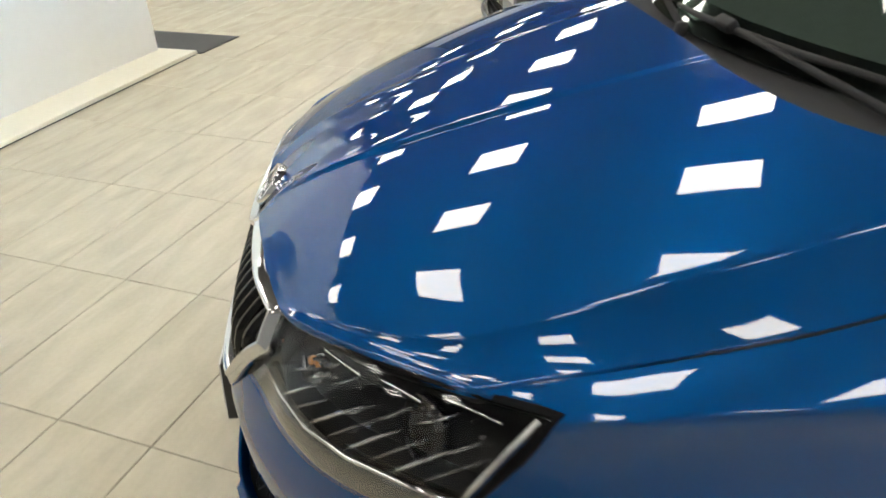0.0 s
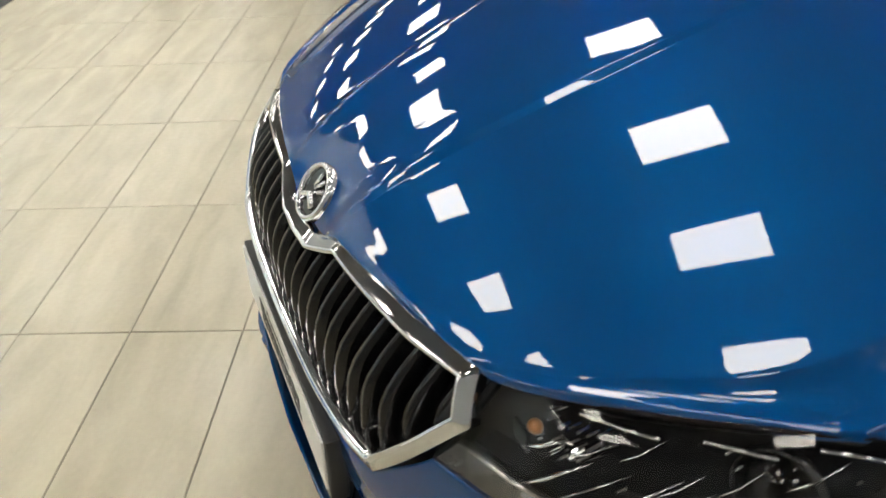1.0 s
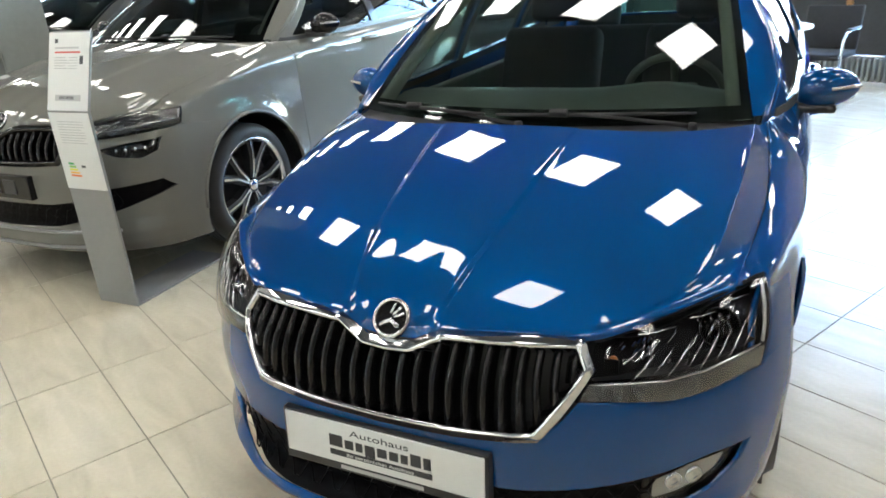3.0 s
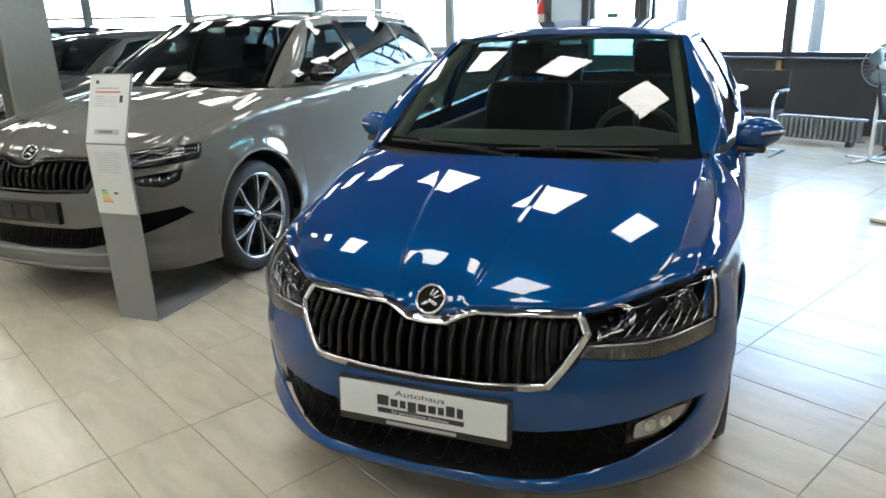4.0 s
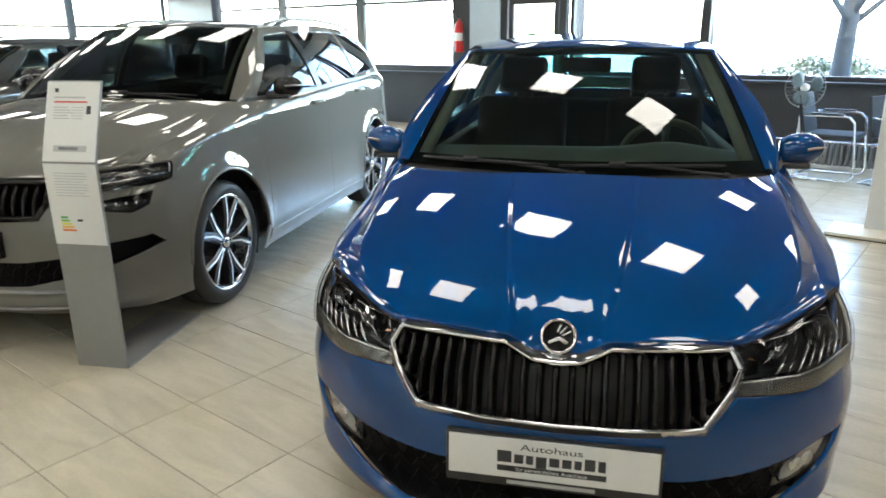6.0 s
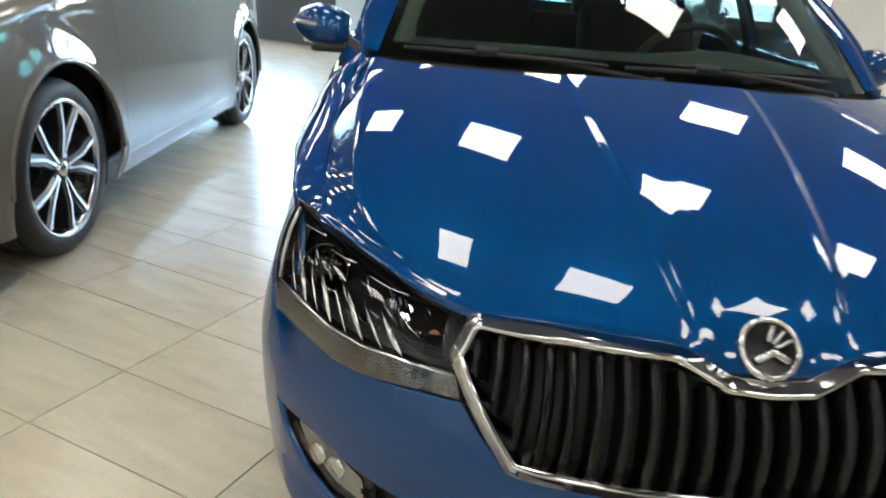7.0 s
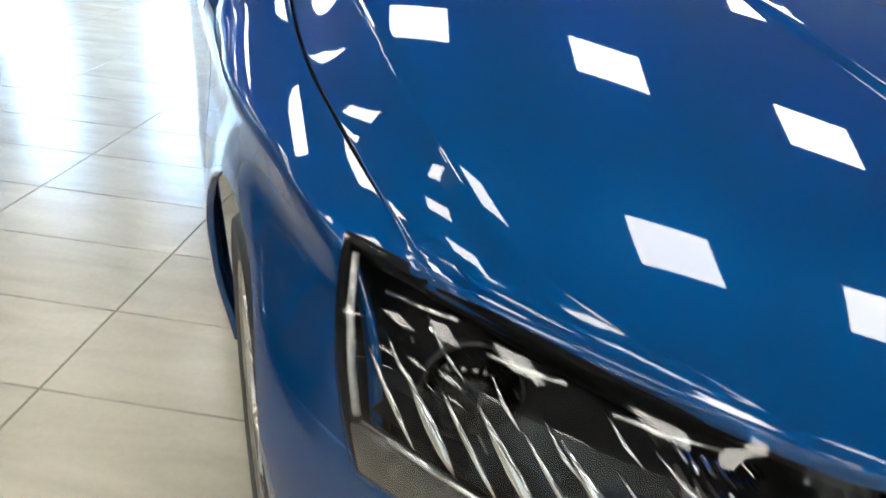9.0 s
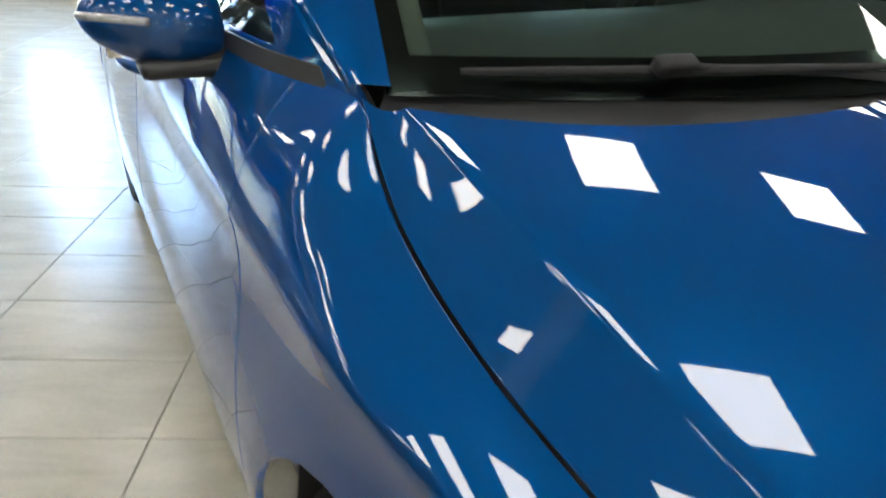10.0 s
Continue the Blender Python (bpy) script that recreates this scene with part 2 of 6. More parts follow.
def rounded(points, r, n=4):
    """A closed flat outline with its corners rounded to radius r."""
    out, k = [], len(points)
    for i in range(k):
        p, a, b = Vector(points[i]), Vector(points[i - 1]), Vector(points[(i + 1) % k])
        d1, d2 = (a - p), (b - p)
        rr = min(r, d1.length * 0.45, d2.length * 0.45)
        s, e = p + d1.normalized() * rr, p + d2.normalized() * rr
        for j in range(n + 1):
            t = j / n
            out.append((1 - t) ** 2 * s + 2 * t * (1 - t) * p + t * t * e)
    return out


# ---- floor ----
TILE_L, TILE_W, JOINT = 0.600, 0.304, 0.0032
U0, U1, V0, V1, CEIL = -15.0, 4.6, -7.5, 8.2, 3.8
TU, TV = (-0.685 * UX - 0.358 * UY), (0.685 * UY - 0.358 * UX)
floor = part("floor", box(bmesh.new(), (U0 - 0.3, V0 - 0.3, -0.12), (U1 + 0.3, V1 + 0.3, -0.003)), GROUT, smooth=False)
floor.matrix_world = ROOM
tagged(floor, "beige rectangular porcelain floor tiles with dark joints", "floor", kind="structure")


def tile_mesh(bm, cx, cy):
    a, b, e, d = (TILE_L - JOINT) / 2, (TILE_W - JOINT) / 2, 0.0015, 0.006
    lo = [bm.verts.new((cx + sx * a, cy + sy * b, -d)) for sx, sy in ((-1, -1), (1, -1), (1, 1), (-1, 1))]
    mi = [bm.verts.new((cx + sx * a, cy + sy * b, -e)) for sx, sy in ((-1, -1), (1, -1), (1, 1), (-1, 1))]
    hi = [bm.verts.new((cx + sx * (a - e), cy + sy * (b - e), 0)) for sx, sy in ((-1, -1), (1, -1), (1, 1), (-1, 1))]
    for k in range(4):
        j = (k + 1) % 4
        bm.faces.new((lo[k], lo[j], mi[j], mi[k]))
        bm.faces.new((mi[k], mi[j], hi[j], hi[k]))
    bm.faces.new(hi)


rest = bmesh.new()
near_tiles = []
for i in range(math.floor((U0 - TU) / TILE_L), math.ceil((U1 - TU) / TILE_L)):
    for j in range(math.floor((V0 - TV) / TILE_W), math.ceil((V1 - TV) / TILE_W)):
        cu, cv = TU + (i + 0.5) * TILE_L, TV + (j + 0.5) * TILE_W
        if cu - 0.3 < U0 or cu + 0.3 > U1 or cv - 0.16 < V0 or cv + 0.16 > V1:
            continue
        if -4.2 < cu < 1.8 and -2.6 < cv < 5.0:
            near_tiles.append((cu, cv))
        else:
            tile_mesh(rest, cu, cv)
rest_ob = part("floor_tiles", rest, TILE, floor, smooth=False)
rest_ob["kind"] = "stuff"


# ---- walls, windows and ceiling ----
def wall_block(name, lo, hi, material, label, category="wall", bevel=0.0):
    ob = part(name, box(bmesh.new(), lo, hi, bevel), material, smooth=False)
    ob.matrix_world = ROOM
    return tagged(ob, label, category, kind="structure")


SILL, HEAD, HEAD_W = 0.90, 3.35, 2.45
wall_block("wall_north_base", (U0, V1, 0), (U1, V1 + 0.25, SILL - 0.03), PANEL, "dark panelled parapet below the windows")
wall_block("wall_north_head", (U0, V1, HEAD), (U1, V1 + 0.25, CEIL), WALLPAINT, "white painted lintel above the windows")
wall_block("wall_west_base", (U0 - 0.25, V0, 0), (U0, V1 + 0.25, SILL - 0.03), PANEL, "dark panelled parapet below the windows")
# unseen lintel, brought down to HEAD_W to block west window glare on the floor
wall_block("wall_west_head", (U0 - 0.25, V0, HEAD_W), (U0, V1 + 0.25, CEIL), CEILPAINT, "grey lintel set low to block window glare on the floor")
wall_block("wall_south", (U0, V0 - 0.25, 0), (U1, V0, CEIL), GREYWALL, "plain grey painted wall")
wall_block("wall_east", (U1, V0, 0), (U1 + 0.25, V1, CEIL), GREYWALL, "plain grey painted wall")
wall_block("ceiling", (U0 - 0.25, V0 - 0.25, CEIL), (U1 + 0.25, V1 + 0.25, CEIL + 0.2), CEILPAINT, "grey suspended ceiling", "ceiling")
wall_block("window_sill", (U0, V1 - 0.10, SILL - 0.03), (U1, V1 + 0.27, SILL), FRAMEPAINT, "dark window sill board", "sill", 0.004)
wall_block("window_sill_west", (U0 - 0.27, V0, SILL - 0.03), (U0 + 0.10, V1 - 0.11, SILL), FRAMEPAINT, "dark window sill board", "sill", 0.004)


def window_bay(name, a, b, z0, z1, bars=(), west=False, post=0.05):
    """A dark metal frame with its panes between two places along the wall."""
    w = empty(name)
    tagged(w, "large dark framed showroom window with clear glass", "window", kind="structure")
    w.matrix_world = ROOM @ (Matrix.Translation((U0 - 0.12, 0, 0)) @ Matrix.Rotation(radians(90), 4, "Z") if west else Matrix.Translation((0, V1 + 0.12, 0)))
    t = 0.035
    for lo, hi in (((a, -t, z0), (a + post, t, z1)), ((b - post, -t, z0), (b, t, z1)),
                   ((a + post, -t + 0.003, z0), (b - post, t - 0.003, z0 + post)), ((a + post, -t + 0.003, z1 - post), (b - post, t - 0.003, z1))):
        part("window_frame", box(bmesh.new(), lo, hi, 0.004), FRAMEPAINT, w, smooth=False)
    edges = [z0 + post, *bars, z1 - post]
    for z in bars:
        part("transom", box(bmesh.new(), (a + post, -t + 0.004, z - 0.025), (b - post, t - 0.004, z + 0.025), 0.004), FRAMEPAINT, w, smooth=False)
    for lo, hi in zip(edges, edges[1:]):
        p = part("pane", box(bmesh.new(), (a + post - 0.005, -0.004, lo + 0.02), (b - post + 0.005, 0.004, hi - 0.02)), CLEAR, w, smooth=False)
        p.visible_shadow = False
    return w


n = 1
for a, b in ((-13.2, -11.03), (-11.03, -8.83), (-8.83, -6.6), (-4.52, -2.54), (-2.54, -0.34), (-0.34, 1.86), (1.86, 4.06)):
    window_bay("window_%d" % n, a + 0.001, b - 0.001, SILL, HEAD, (2.05,) if b < -6 else (), post=0.10 if b < -6 else 0.06)
    n += 1
for k in range(3):
    window_bay("window_%d" % n, V1 - 2.2 * (k + 1) + 0.001, V1 - 2.2 * k - 0.001, SILL, HEAD_W, (1.75,), west=True, post=0.09)
    n += 1
wall_block("wall_north_corner", (U0, V1, SILL), (-13.25, V1 + 0.25, HEAD), FRAMEPAINT, "dark clad corner of the window wall")
wall_block("wall_north_pier", (-6.24, V1 - 0.06, 0), (-5.67, V1 + 0.25, HEAD), PILLARBLUE, "pale blue painted pier beside the exit door")
wall_block("wall_north_strip", (-6.6, V1 + 0.04, SILL), (-6.24, V1 + 0.25, HEAD), FRAMEPAINT, "dark clad strip of the window wall")
wall_block("wall_west_end", (U0 - 0.25, V0, SILL), (U0, V1 - 6.65, HEAD_W), WALLPAINT, "plain white painted wall")
wall_block("wall_north_end", (4.06, V1, SILL), (U1, V1 + 0.25, HEAD), WALLPAINT, "plain white painted wall")

# exit door in the window wall
door = empty("door_1")
tagged(door, "closed dark framed glass exit door with small green sign", "door", kind="structure")
door.matrix_world = ROOM @ Matrix.Translation((0, V1 + 0.02, 0))
for lo, hi in (((-5.67, -0.05, 0), (-5.55, 0.05, HEAD)), ((-4.64, -0.05, 0), (-4.52, 0.05, HEAD)), ((-5.55, -0.046, 2.02), (-4.64, 0.046, 2.12)), ((-5.55, -0.046, HEAD - 0.08), (-4.64, 0.046, HEAD))):
    part("door_frame", box(bmesh.new(), lo, hi, 0.005), FRAMEPAINT, door, smooth=False)
leaf = part("door_leaf", box(bmesh.new(), (-5.53, -0.03, 0.01), (-5.45, 0.03, 2.01), 0.004), FRAMEPAINT, door, smooth=False)
for lo, hi in (((-4.74, -0.03, 0.01), (-4.66, 0.03, 2.01)), ((-5.45, -0.03, 1.92), (-4.74, 0.03, 2.01)), ((-5.45, -0.03, 0.01), (-4.74, 0.03, 0.14))):
    part("door_rail", box(bmesh.new(), lo, hi, 0.004), FRAMEPAINT, leaf, smooth=False)
for lo, hi in (((-5.46, -0.004, 0.13), (-4.73, 0.004, 1.93)), ((-5.56, -0.004, 2.11), (-4.63, 0.004, HEAD - 0.07))):
    p = part("pane", box(bmesh.new(), lo, hi), CLEAR, door, smooth=False)
    p.visible_shadow = False
part("exit_sign", box(bmesh.new(), (-5.22, -0.016, 1.40), (-5.02, -0.008, 1.50), 0.002), plain("green_sign", (0.02, 0.16, 0.09), 0.4), door, "small dark green exit sign on the glass", smooth=False)
part("door_handle", tube(bmesh.new(), [(-4.70, -0.03, 1.03), (-4.70, -0.075, 1.03), (-4.83, -0.075, 1.03)], 0.010, 8), ALLOY, door)

# board joint and low radiators in front of the parapet
strip = part("wooden_strip", box(bmesh.new(), (-2.60, V1 - 0.035, 0.10), (-2.53, V1, SILL - 0.04), 0.004), plain("brown_wood", (0.30, 0.16, 0.06), 0.5, noise_scale=30, vary=0.25), smooth=False)
strip.matrix_world = ROOM
tagged(strip, "narrow brown wooden cover strip on the dark parapet", "trim", kind="structure")


def radiator(length):
    """A low ribbed heater with a bright top pipe, on short feet."""
    r = empty("radiator")
    ribs = int(length / 0.055)
    part("top_pipe", tube(bmesh.new(), [(0, 0, 0.30), (length, 0, 0.30)], 0.017, 10), ALLOY, r, "bright pipe along the top")
    part("bottom_pipe", tube(bmesh.new(), [(0, 0, 0.07), (length, 0, 0.07)], 0.017, 8), STEEL, r)
    bm0 = box(bmesh.new(), (-0.016, -0.05, 0.05), (0.016, 0.05, 0.285), 0.012)
    me = bpy.data.meshes.new("rib")
    bm0.to_mesh(me)
    bm0.free()
    me.materials.append(STEEL)
    for k in range(ribs):
        o = new("rib", me)
        o.parent, o.location = r, (0.03 + k * 0.055, 0, 0)
    for x in (0.15, length - 0.15):
        part("foot", box(bmesh.new(), (x - 0.03, -0.06, 0.0), (x + 0.03, 0.06, 0.06), 0.006), FRAMEPAINT, r, smooth=False)
    return r


for u, l in ((-2.45, 1.25), (-1.12, 1.25), (0.22, 1.25)):
    r = radiator(l)
    r.matrix_world = ROOM @ Matrix.Translation((u, 7.35, 0))
    tagged(r, "low grey ribbed radiator under the window front", "radiator", group="radiators along the window wall")

# ceiling lights
lit = []
for i in range(-8, 3):
    for j in range(-3, 4):
        lit.append((i * 1.674 - 0.20, j * 2.38 + 0.36))


def ceiling_light():
    o = empty("ceiling_light")
    part("diffuser", box(bmesh.new(), (-0.295, -0.295, -0.012), (0.295, 0.295, -0.006)), LAMPWHITE, o, "glowing white diffuser", smooth=False)
    for lo, hi in (((-0.312, -0.312, -0.016), (0.312, -0.295, 0)), ((-0.312, 0.295, -0.016), (0.312, 0.312, 0)), ((-0.312, -0.295, -0.016), (-0.295, 0.295, 0)), ((0.295, -0.295, -0.016), (0.312, 0.295, 0))):
        part("light_frame", box(bmesh.new(), lo, hi), WHITE, o, smooth=False)
    return tagged(o, "square recessed ceiling light panel, switched on", "ceiling light", group="ceiling light panels")


first = ceiling_light()
for k, (u, v) in enumerate(lit):
    m = ROOM @ Matrix.Translation((u, v, CEIL - 0.002))
    if k == 0:
        first.matrix_world = m
    else:
        copy_thing(first, m)
# ---- car bodies ----
def curve(xs, ys):
    """A smooth line through knots, without overshoot, as a function."""
    xs, ys = np.array(xs, float), np.array(ys, float)
    h, d = np.diff(xs), np.diff(ys) / np.diff(xs)
    m = np.zeros(len(xs))
    m[0], m[-1] = d[0], d[-1]
    for i in range(1, len(xs) - 1):
        if d[i - 1] * d[i] > 0:
            w1, w2 = 2 * h[i] + h[i - 1], h[i] + 2 * h[i - 1]
            m[i] = (w1 + w2) / (w1 / d[i - 1] + w2 / d[i])
    n = 1500
    g = np.linspace(xs[0], xs[-1], n)
    k = np.clip(np.searchsorted(xs, g, side="right") - 1, 0, len(xs) - 2)
    t = (g - xs[k]) / h[k]
    v = ((1 + 2 * t) * (1 - t) ** 2 * ys[k] + t * (1 - t) ** 2 * h[k] * m[k]
         + t * t * (3 - 2 * t) * ys[k + 1] + t * t * (t - 1) * h[k] * m[k + 1]).tolist()
    a, s = float(xs[0]), (n - 1) / float(xs[-1] - xs[0])

    def f(x):
        q = (x - a) * s
        if q <= 0:
            return v[0]
        if q >= n - 1:
            return v[-1]
        i = int(q)
        return v[i] + (v[i + 1] - v[i]) * (q - i)
    return f


def smoothstep(a, b, x):
    t = min(1.0, max(0.0, (x - a) / (b - a)))
    return t * t * (3 - 2 * t)


def bez(p, q, r, s, t):
    u = 1 - t
    return u * u * u * p + 3 * u * u * t * q + 3 * u * t * t * r + t * t * t * s


def inside(p, poly):
    x, y, c = p[0], p[1], False
    j = len(poly) - 1
    for i in range(len(poly)):
        xi, yi, xj, yj = poly[i][0], poly[i][1], poly[j][0], poly[j][1]
        if (yi > y) != (yj > y) and x < (xj - xi) * (y - yi) / (yj - yi) + xi:
            c = not c
        j = i
    return c


def dense(poly, step, closed=True):
    out, n = [], len(poly)
    for i in range(n if closed else n - 1):
        a, b = Vector(poly[i][:2]), Vector(poly[(i + 1) % n][:2])
        k = max(1, math.ceil((b - a).length / step))
        out += [a + (b - a) * (j / k) for j in range(k)]
    if not closed:
        out.append(Vector(poly[-1][:2]))
    return out


def normal_at(surf, a, b, e=0.004):
    n = (surf(a + e, b) - surf(a - e, b)).cross(surf(a, b + e) - surf(a, b - e))
    return n.normalized() if n.length > 1e-12 else Vector((0, 0, 1))


def fold_rim(places, normals, faces, edges, depth):
    """Folds the rim of a sheet inwards: a rounded lip and a short wall, joined to the sheet."""
    out, lip = {}, {}
    for a, b in edges:
        o = (places[b] - places[a]).cross(normals[a])
        for k in (a, b):
            out[k] = out.get(k, Vector((0, 0, 0))) + (o.normalized() if o.length > 1e-9 else o)
    for k, o in out.items():
        o = o.normalized() if o.length > 1e-9 else normals[k].orthogonal()
        lip[k] = len(places)
        places += [places[k] + o * 0.002 - normals[k] * 0.003, places[k] + o * 0.001 - normals[k] * depth]
        normals += [(normals[k] + o).normalized(), o]
    for a, b in edges:
        faces += [(b, a, lip[a], lip[b]), (lip[b], lip[a], lip[a] + 1, lip[b] + 1)]


def panel(name, surf, outer, material, parent, holes=(), step=0.03, flange=0.012, lift=0.0, label="", thick=True, soft=0.004):
    """A sheet cut from a surface surf(a, b) along an outline, with holes, and with its rims folded inwards."""
    from_2d = [dense(outer, step)] + [dense(h, step) for h in holes]
    pts, edges = [], []
    for loop in from_2d:
        k = len(pts)
        pts += loop
        edges += [(k + i, k + (i + 1) % len(loop)) for i in range(len(loop))]
    rim = len(pts)
    lo = [min(p[i] for p in from_2d[0]) for i in (0, 1)]
    hi = [max(p[i] for p in from_2d[0]) for i in (0, 1)]
    ring = np.array([tuple(p) for p in pts])
    na, nb = int((hi[0] - lo[0]) / step) + 1, int((hi[1] - lo[1]) / step) + 1
    for i in range(na + 1):
        for j in range(nb + 1):
            p = (lo[0] + (i + 0.5 * (j % 2)) * step, lo[1] + j * step)
            if inside(p, from_2d[0]) and not any(inside(p, h) for h in from_2d[1:]):
                if np.min((ring[:, 0] - p[0]) ** 2 + (ring[:, 1] - p[1]) ** 2) > (0.45 * step) ** 2:
                    pts.append(Vector(p))
    got = delaunay_2d_cdt(pts, edges, [], 0, 1e-7)
    vs, tris = got[0], []
    for f in got[2]:
        c = (vs[f[0]] + vs[f[1]] + vs[f[2]]) / 3
        if inside(c, from_2d[0]) and not any(inside(c, h) for h in from_2d[1:]):
            tris.append(tuple(f))
    places, normals = [], []
    for v in vs:
        n = normal_at(surf, v.x, v.y, soft)
        normals.append(n)
        places.append(surf(v.x, v.y) + n * lift)
    count, faces = {}, list(tris)
    for f in tris:
        for a, b in ((f[0], f[1]), (f[1], f[2]), (f[2], f[0])):
            count[(a, b)] = 1
    if thick:
        fold_rim(places, normals, faces, [(a, b) for a, b in count if (b, a) not in count], flange)
    me = bpy.data.meshes.new(name)
    me.from_pydata([tuple(p) for p in places], [], faces)
    me.polygons.foreach_set("use_smooth", [True] * len(me.polygons))
    me.normals_split_custom_set_from_vertices([tuple(n) for n in normals])
    me.materials.append(material)
    me.update()
    ob = new(name, me)
    ob.parent = parent
    if label:
        ob["label"] = label
    return ob


def grid_mesh(name, f, na, nb, material, parent, label="", thick=0.0, a0=0.0, a1=1.0, b0=0.0, b1=1.0, along=0.003):
    """A sheet over a regular net of f(a, b), with folded rims where thick is given."""
    places, normals, faces = [], [], []
    for i in range(na + 1):
        for j in range(nb + 1):
            a, b = a0 + (a1 - a0) * i / na, b0 + (b1 - b0) * j / nb
            places.append(f(a, b))
            e = 0.003
            n = (f(min(a1, a + e), b) - f(max(a0, a - e), b)).cross(f(a, min(b1, b + along)) - f(a, max(b0, b - along)))
            normals.append(n.normalized() if n.length > 1e-12 else Vector((0, 0, 1)))
    at = lambda i, j: i * (nb + 1) + j
    for i in range(na):
        for j in range(nb):
            faces.append((at(i, j), at(i + 1, j), at(i + 1, j + 1), at(i, j + 1)))
    if thick:
        loop = [at(i, 0) for i in range(na)] + [at(na, j) for j in range(nb)] + [at(i, nb) for i in range(na, 0, -1)] + [at(0, j) for j in range(nb, 0, -1)]
        fold_rim(places, normals, faces, [(a, loop[(k + 1) % len(loop)]) for k, a in enumerate(loop)], thick)
    me = bpy.data.meshes.new(name)
    me.from_pydata([tuple(p) for p in places], [], faces)
    me.polygons.foreach_set("use_smooth", [True] * len(me.polygons))
    me.normals_split_custom_set_from_vertices([tuple(n) for n in normals])
    if material:
        me.materials.append(material)
    me.update()
    ob = new(name, me)
    ob.parent = parent
    if label:
        ob["label"] = label
    return ob


def wheel(parent, name, x, y, r, width, side, style, rim_r):
    """A tyre on a five-armed alloy rim; side is +1 or -1, the way its face looks."""
    w = empty(name)
    w.parent = parent
    w.matrix_basis = Matrix.Translation((x, y, r)) @ Matrix.Rotation(radians(90 * side), 4, "Y")
    h, i4 = width / 2, Matrix.Identity(4)
    prof = [(rim_r, -h), (rim_r + 0.012, -h - 0.004), (r - 0.03, -h - 0.008), (r - 0.008, -h + 0.016), (r, -h + 0.04)]
    for k in (-0.03, 0.0, 0.03):
        prof += [(r, k - 0.005), (r - 0.006, k - 0.004), (r - 0.006, k + 0.004), (r, k + 0.005)]
    prof += [(r, h - 0.04), (r - 0.008, h - 0.016), (r - 0.03, h + 0.008), (rim_r + 0.012, h + 0.004), (rim_r, h - 0.002)]
    bm = lathe(bmesh.new(), prof, i4, 56)
    part("tyre", bm, RUBBER, w)
    bm = lathe(bmesh.new(), [(rim_r - 0.016, -h), (rim_r - 0.02, h - 0.03), (rim_r - 0.008, h - 0.006), (rim_r + 0.004, h + 0.003), (rim_r + 0.004, h - 0.01)], i4, 56)
    part("rim", bm, ALLOY if style != "dark" else DARKMETAL, w, "bright machined alloy rim")
    part("rim_well", lathe(bmesh.new(), [(0.0, h - 0.09), (rim_r - 0.019, h - 0.09), (rim_r - 0.0195, h - 0.012)], i4, 40), DARKMETAL, w, "black painted rim well")
    part("brake_disc", lathe(bmesh.new(), [(0.05, h - 0.08), (rim_r * 0.72, h - 0.08), (rim_r * 0.72, h - 0.10)], i4, 36), DARKMETAL, w)
    for k in range(5):
        q = 2 * math.pi * k / 5 + 0.3
        rot = Matrix.Rotation(q, 4, "Z")
        for s in (-1, 1):
            def spoke(bm, wid, z0, z1, grow):
                inner, outer = rim_r * 0.16, rim_r - 0.010
                a0, a1 = s * 0.30, s * 0.27
                pts = []
                for rr, an, ww, zz in ((inner, a0 * 0.5, wid * 0.9, z1 - 0.012), (rim_r * 0.55, a1 * 0.62, wid, z1 - 0.004), (outer, a1, wid * 1.15, z1)):
                    c = Vector((rr * math.cos(an), rr * math.sin(an), 0))
                    t = Vector((-math.sin(an), math.cos(an), 0))
                    pts.append([c - t * ww * grow, c + t * ww * grow, zz])
                rows = []
                for a, b, zz in pts:
                    rows.append([bm.verts.new(rot @ (a + Vector((0, 0, z0)))), bm.verts.new(rot @ (a + Vector((0, 0, zz)))),
                                 bm.verts.new(rot @ (b + Vector((0, 0, zz)))), bm.verts.new(rot @ (b + Vector((0, 0, z0))))])
                for u, v in zip(rows, rows[1:]):
                    for j in range(4):
                        bm.faces.new((u[j], u[(j + 1) % 4], v[(j + 1) % 4], v[j]))
                bm.faces.new(rows[0][::-1])
                bm.faces.new(rows[-1])
                bmesh.ops.recalc_face_normals(bm, faces=bm.faces)
                return bm
            part("spoke", spoke(bmesh.new(), 0.0058, h - 0.06, h - 0.003, 1.0), ALLOY, w, smooth=False)
            part("spoke_back", spoke(bmesh.new(), 0.0105, h - 0.07, h - 0.012, 2.0), DARKMETAL, w, "black painted spoke flank", smooth=False)
    part("hub_cap", lathe(bmesh.new(), [(0.0, h - 0.004), (0.026, h - 0.006), (0.032, h - 0.014), (0.034, h - 0.06)], i4, 28), ALLOY, w)
    for k in range(5):
        q = 2 * math.pi * k / 5
        part("wheel_bolt", lathe(bmesh.new(), [(0.0, h - 0.018), (0.008, h - 0.018), (0.010, h - 0.04)], Matrix.Translation((0.055 * math.cos(q), 0.055 * math.sin(q), 0)), 6), DARKMETAL, w, smooth=False)
    return w


